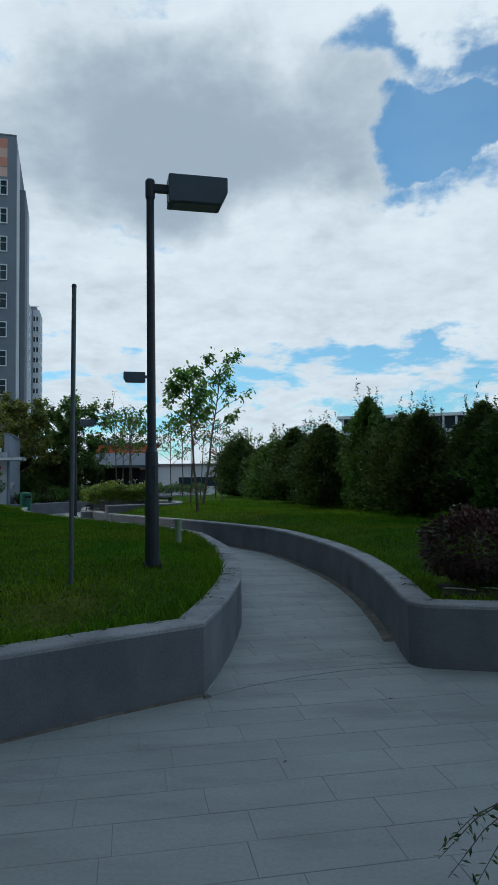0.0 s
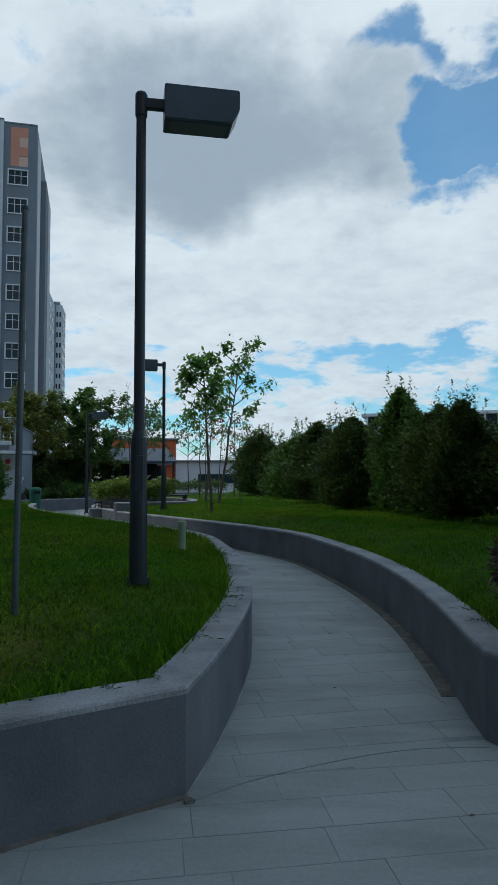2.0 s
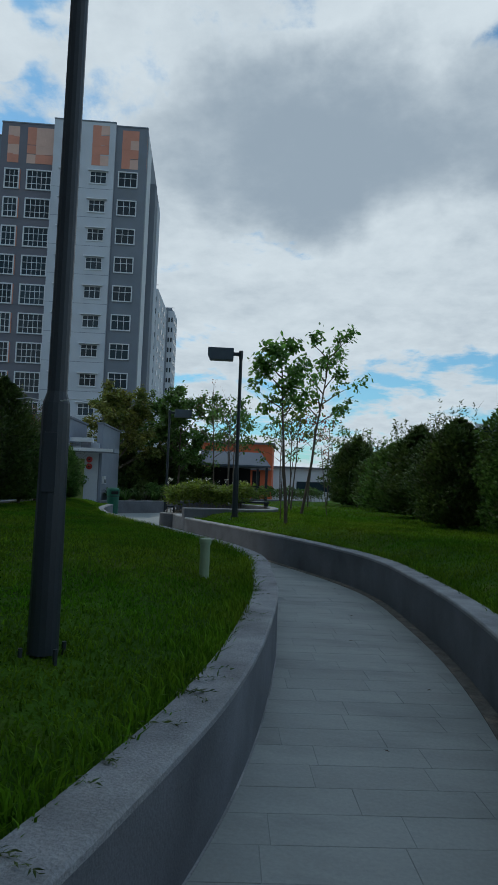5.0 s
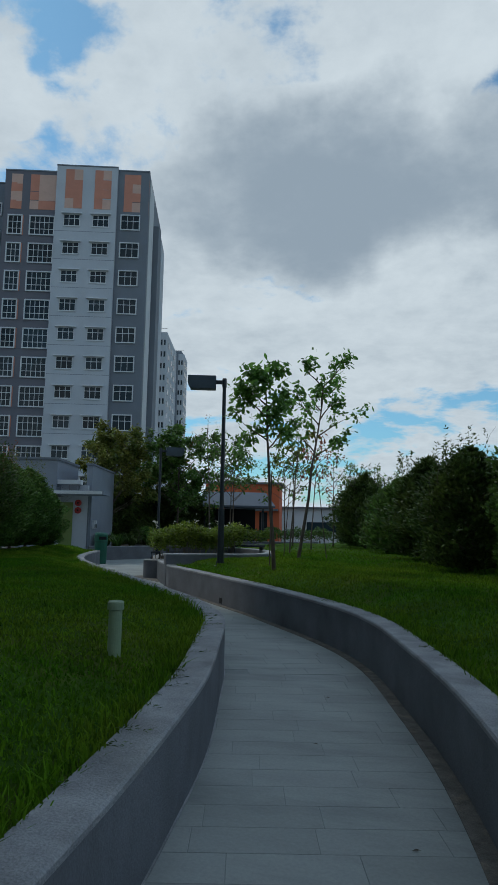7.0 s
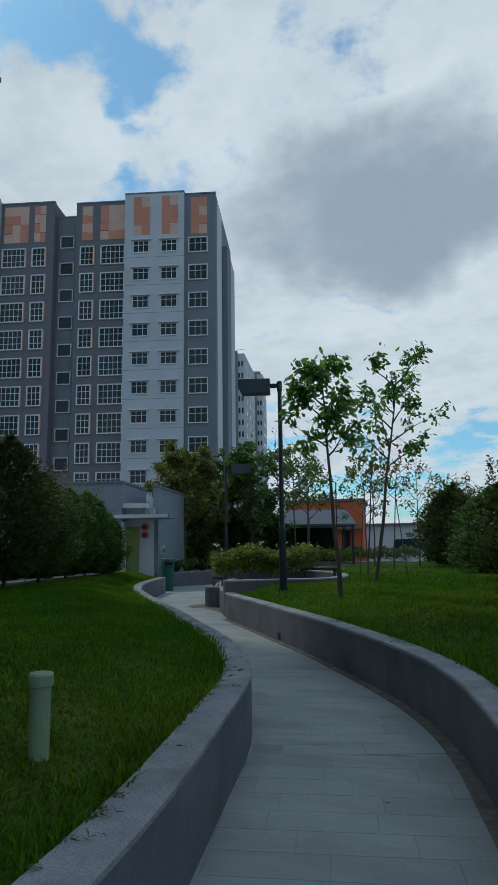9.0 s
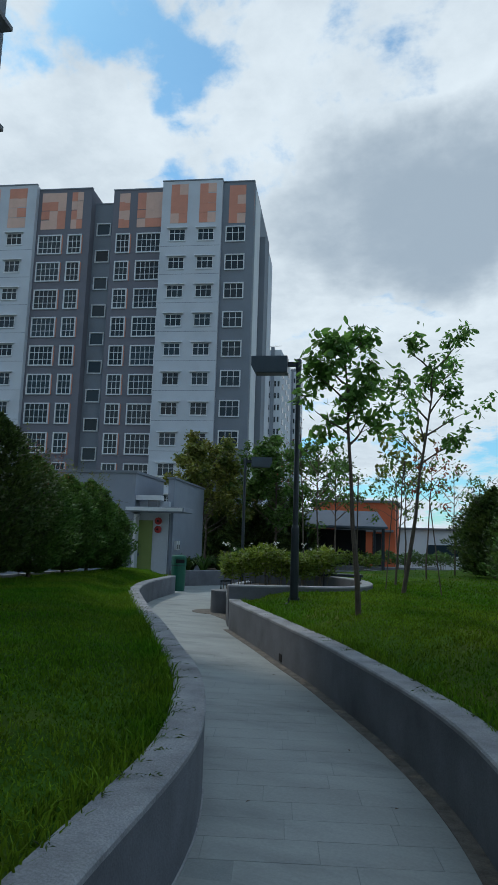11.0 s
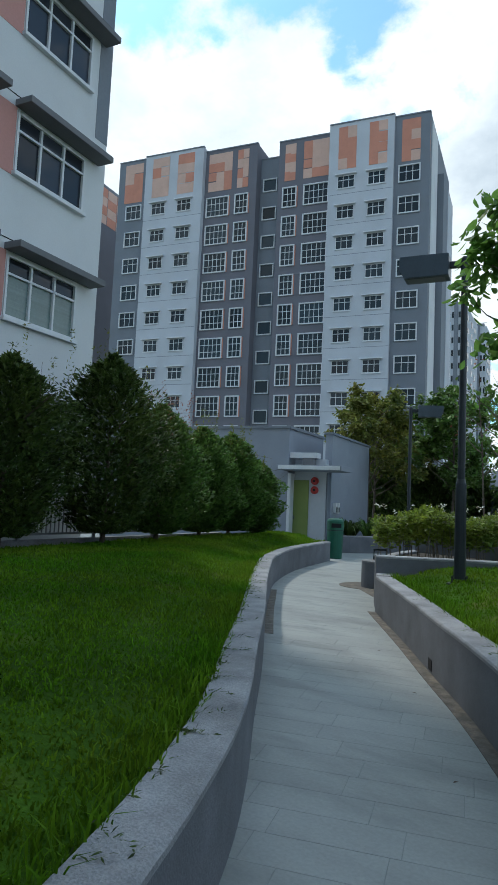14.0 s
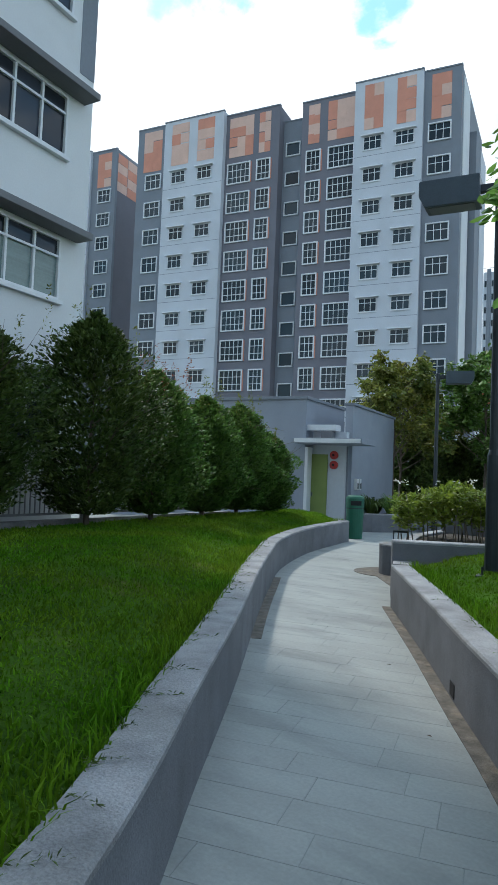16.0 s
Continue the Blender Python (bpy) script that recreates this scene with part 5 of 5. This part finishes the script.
front_foot = spline(LEFT_FRONT, 0.3)
# narrow dark brown line along the front wall's foot
tagged(mesh_object("trim_gap", ribbon(bmesh.new(), front_foot[front_foot[:, 0] > -5.5], [(0.0, 0.012), (-0.022, 0.008), (-0.035, -0.02)]), GRAVEL), "narrow dark brown line along the foot of the front wall", "gap", kind="structure")
seam = spline([(-0.2, 3.44), (0.07, 3.68), (0.46, 3.92), (0.81, 4.09), (1.1, 4.17), (1.4, 4.2)], 0.08)
tagged(mesh_object("trim_seam", ribbon(bmesh.new(), seam, [(0.004, -0.02), (0.004, 0.0025), (-0.004, 0.0025), (-0.004, -0.02)]), JOINT), "thin curved seam between forecourt and path paving", "seam", kind="structure")
tie = thing("tie_string", "pale loose string tied round the lamp post", "string", pose(-1.05, 5.95, 1.88))
part("loop", tube(bmesh.new(), [(0.058 * math.cos(k * 0.7), 0.058 * math.sin(k * 0.7), 0.0) for k in range(10)], [0.003] * 10, 5), TRIM_WHITE, tie)
part("loose_end", tube(bmesh.new(), [(-0.05, -0.05, 0), (-0.12, -0.07, 0.012), (-0.19, -0.07, 0.004)], [0.003, 0.0025, 0.002], 5), TRIM_WHITE, tie)
part("loose_end", tube(bmesh.new(), [(0.05, -0.05, 0), (0.14, -0.07, 0.005), (0.21, -0.06, -0.006)], [0.003, 0.0025, 0.002], 5), TRIM_WHITE, tie)


# ---- runners of grass over the coping, fallen leaves ----
def runners(name, line, side, n, seed, y0, y1):
    rng = np.random.default_rng(seed)
    inner = offset(line, WALL_T * side)
    outer = line
    ok = [k for k in range(len(line)) if y0 < line[k][1] < y1]
    pts, aim = [], []
    for k in range(n):
        i = ok[int(rng.integers(len(ok)))]
        reach = 0.15 + 0.75 * rng.random() ** 1.6
        skew = rng.normal() * 0.08
        way = outer[i] - inner[i]
        for j in range(int(6 + 16 * reach)):
            f = j / (6 + 16 * reach) * reach
            p = inner[i] + way * f + np.array((-way[1], way[0])) * skew * 4 * f + rng.normal(size=2) * 0.006
            pts.append((p[0], p[1], WALL_H + 0.004 + 0.012 * rng.random()))
            a = rng.normal(size=2) * 0.8 + way / np.linalg.norm(way)
            aim.append((a[0], a[1], 0.25))
    pts, aim = np.array(pts), np.array(aim)
    ob = leaf_mesh(name, pts, 0.018 + 0.026 * rng.random(len(pts)), LEAF_DARK, None, 0.22, -0.05, rng, aim)
    return tagged(ob, "dark creeping grass runners lying over the wall coping", "grass runner", kind="stuff")


runners("grass_runner", left_face, 1, 100, 21, 2.0, 21.0)
runners("grass_runner", right_face, -1, 45, 22, 5.0, 18.0)
rl = np.random.default_rng(31)
for k, (x, y) in enumerate([(0.62, 6.9), (0.58, 5.2), (0.35, 2.35), (0.2, 9.6), (-0.3, 12.9), (1.1, 3.4), (0.9, 8.2), (-1.6, 14.9), (-2.6, 16.4), (-0.9, 13.9), (-3.6, 17.6), (0.1, 10.9), (-1.15, 12.55), (1.3, 6.05)]):
    fl = thing("fallen_leaf", "small dark dry leaf lying on the paving", "fallen leaf", pose(x, y, 0.004, 0, 0, 360 * rl.random()), "fallen leaves")
    bm = bmesh.new()
    vs = [bm.verts.new(p) for p in ((-0.022, 0, 0.001), (0, 0.009, 0.006), (0.024, 0, 0.002), (0, -0.009, 0.005))]
    bm.faces.new((vs[0], vs[2], vs[1]))
    bm.faces.new((vs[0], vs[3], vs[2]))
    part("blade", bm, BARK, fl)


# ---- pavers ----
def build_pavers():
    """Staggered stone pavers laid across the path; the nearest as single pieces, the rest joined."""
    def slab(w, d):
        bm = boxed(0.0015, w - 0.0015, 0.0015, d - 0.0015, -0.03, 0.0)
        top = [e for e in bm.edges if all(v.co.z > -0.001 for v in e.verts)]
        bmesh.ops.bevel(bm, geom=top, offset=0.0015, segments=1, affect="EDGES")
        me = bpy.data.meshes.new("paver")
        bm.to_mesh(me)
        bm.free()
        me.materials.append(PAVER)
        return me

    W, D = 0.62, 0.27
    me = slab(W, D)
    rng = random.Random(8)
    v0 = np.array([v.co[:] for v in me.vertices])
    f0 = [list(p.vertices) for p in me.polygons]
    rest_v, rest_f, count = [], [], 0
    lp, rp = offset(left_face, 0.12), offset(right_face, -0.12)
    for rz, zone in ((12.5, 0), (15.0, 1), (22.5, 2)):
        c, s = math.cos(radians(rz)), math.sin(radians(rz))
        grid = [(i * W + (0.5 * W if j % 2 else 0) + 0.13 * ((j * 7) % 3), j * D) for j in range(-60, 170) for i in range(-50, 60)]
        g = np.array(grid)
        x, y = g[:, 0] * c - g[:, 1] * s, g[:, 0] * s + g[:, 1] * c + 4.0
        mid = np.column_stack([x + 0.31 * c - 0.13 * s, y + 0.31 * s + 0.13 * c])
        mx, my = mid[:, 0], mid[:, 1]
        where = np.where(my < 3.78 + 0.43 * mx, 0, np.where(my < 11.9 + 0.27 * mx, 1, 2))
        under = ((zone == 1) & (where == 0) & (my > 3.38 + 0.43 * mx)) | ((zone == 2) & (where == 1) & (my > 11.45 + 0.27 * mx))
        keep = (mx > -17) & (mx < 5) & (my > -3.5) & (my < 40) & ((where == zone) | under)
        drop = np.where(under, -0.003, 0.0)[keep]
        x, y, mid = x[keep], y[keep], mid[keep]
        dl, dr = distance(left_face, mid), distance(right_face, mid)
        buried = (inside(left_poly, mid) & (dl > 0.5)) | (inside(right_poly, mid) & (dr > 0.5))
        near = (dl < 2.0) & (dr < 2.0) & (mid[:, 1] > 1.2) & (mid[:, 1] < 17.5)
        for (px, py, hid, nr, dz) in zip(x, y, buried, near & (drop == 0), drop):
            if hid:
                continue
            m = pose(px, py, dz + rng.uniform(-0.0005, 0.0005), rng.uniform(-0.06, 0.06), rng.uniform(-0.05, 0.05), rz)
            if nr and count < 320:
                share("paver", me, floor_ob, m)
                count += 1
            else:
                r = np.array(m.to_3x3())
                k = len(rest_v) * len(v0)
                rest_v.append(v0 @ r.T + np.array(m.translation))
                rest_f.extend([[q + k for q in f] for f in f0])
    ob = quick_mesh("far_pavers", np.concatenate(rest_v), rest_f, PAVER, floor_ob)
    ob["kind"] = "stuff"


build_pavers()
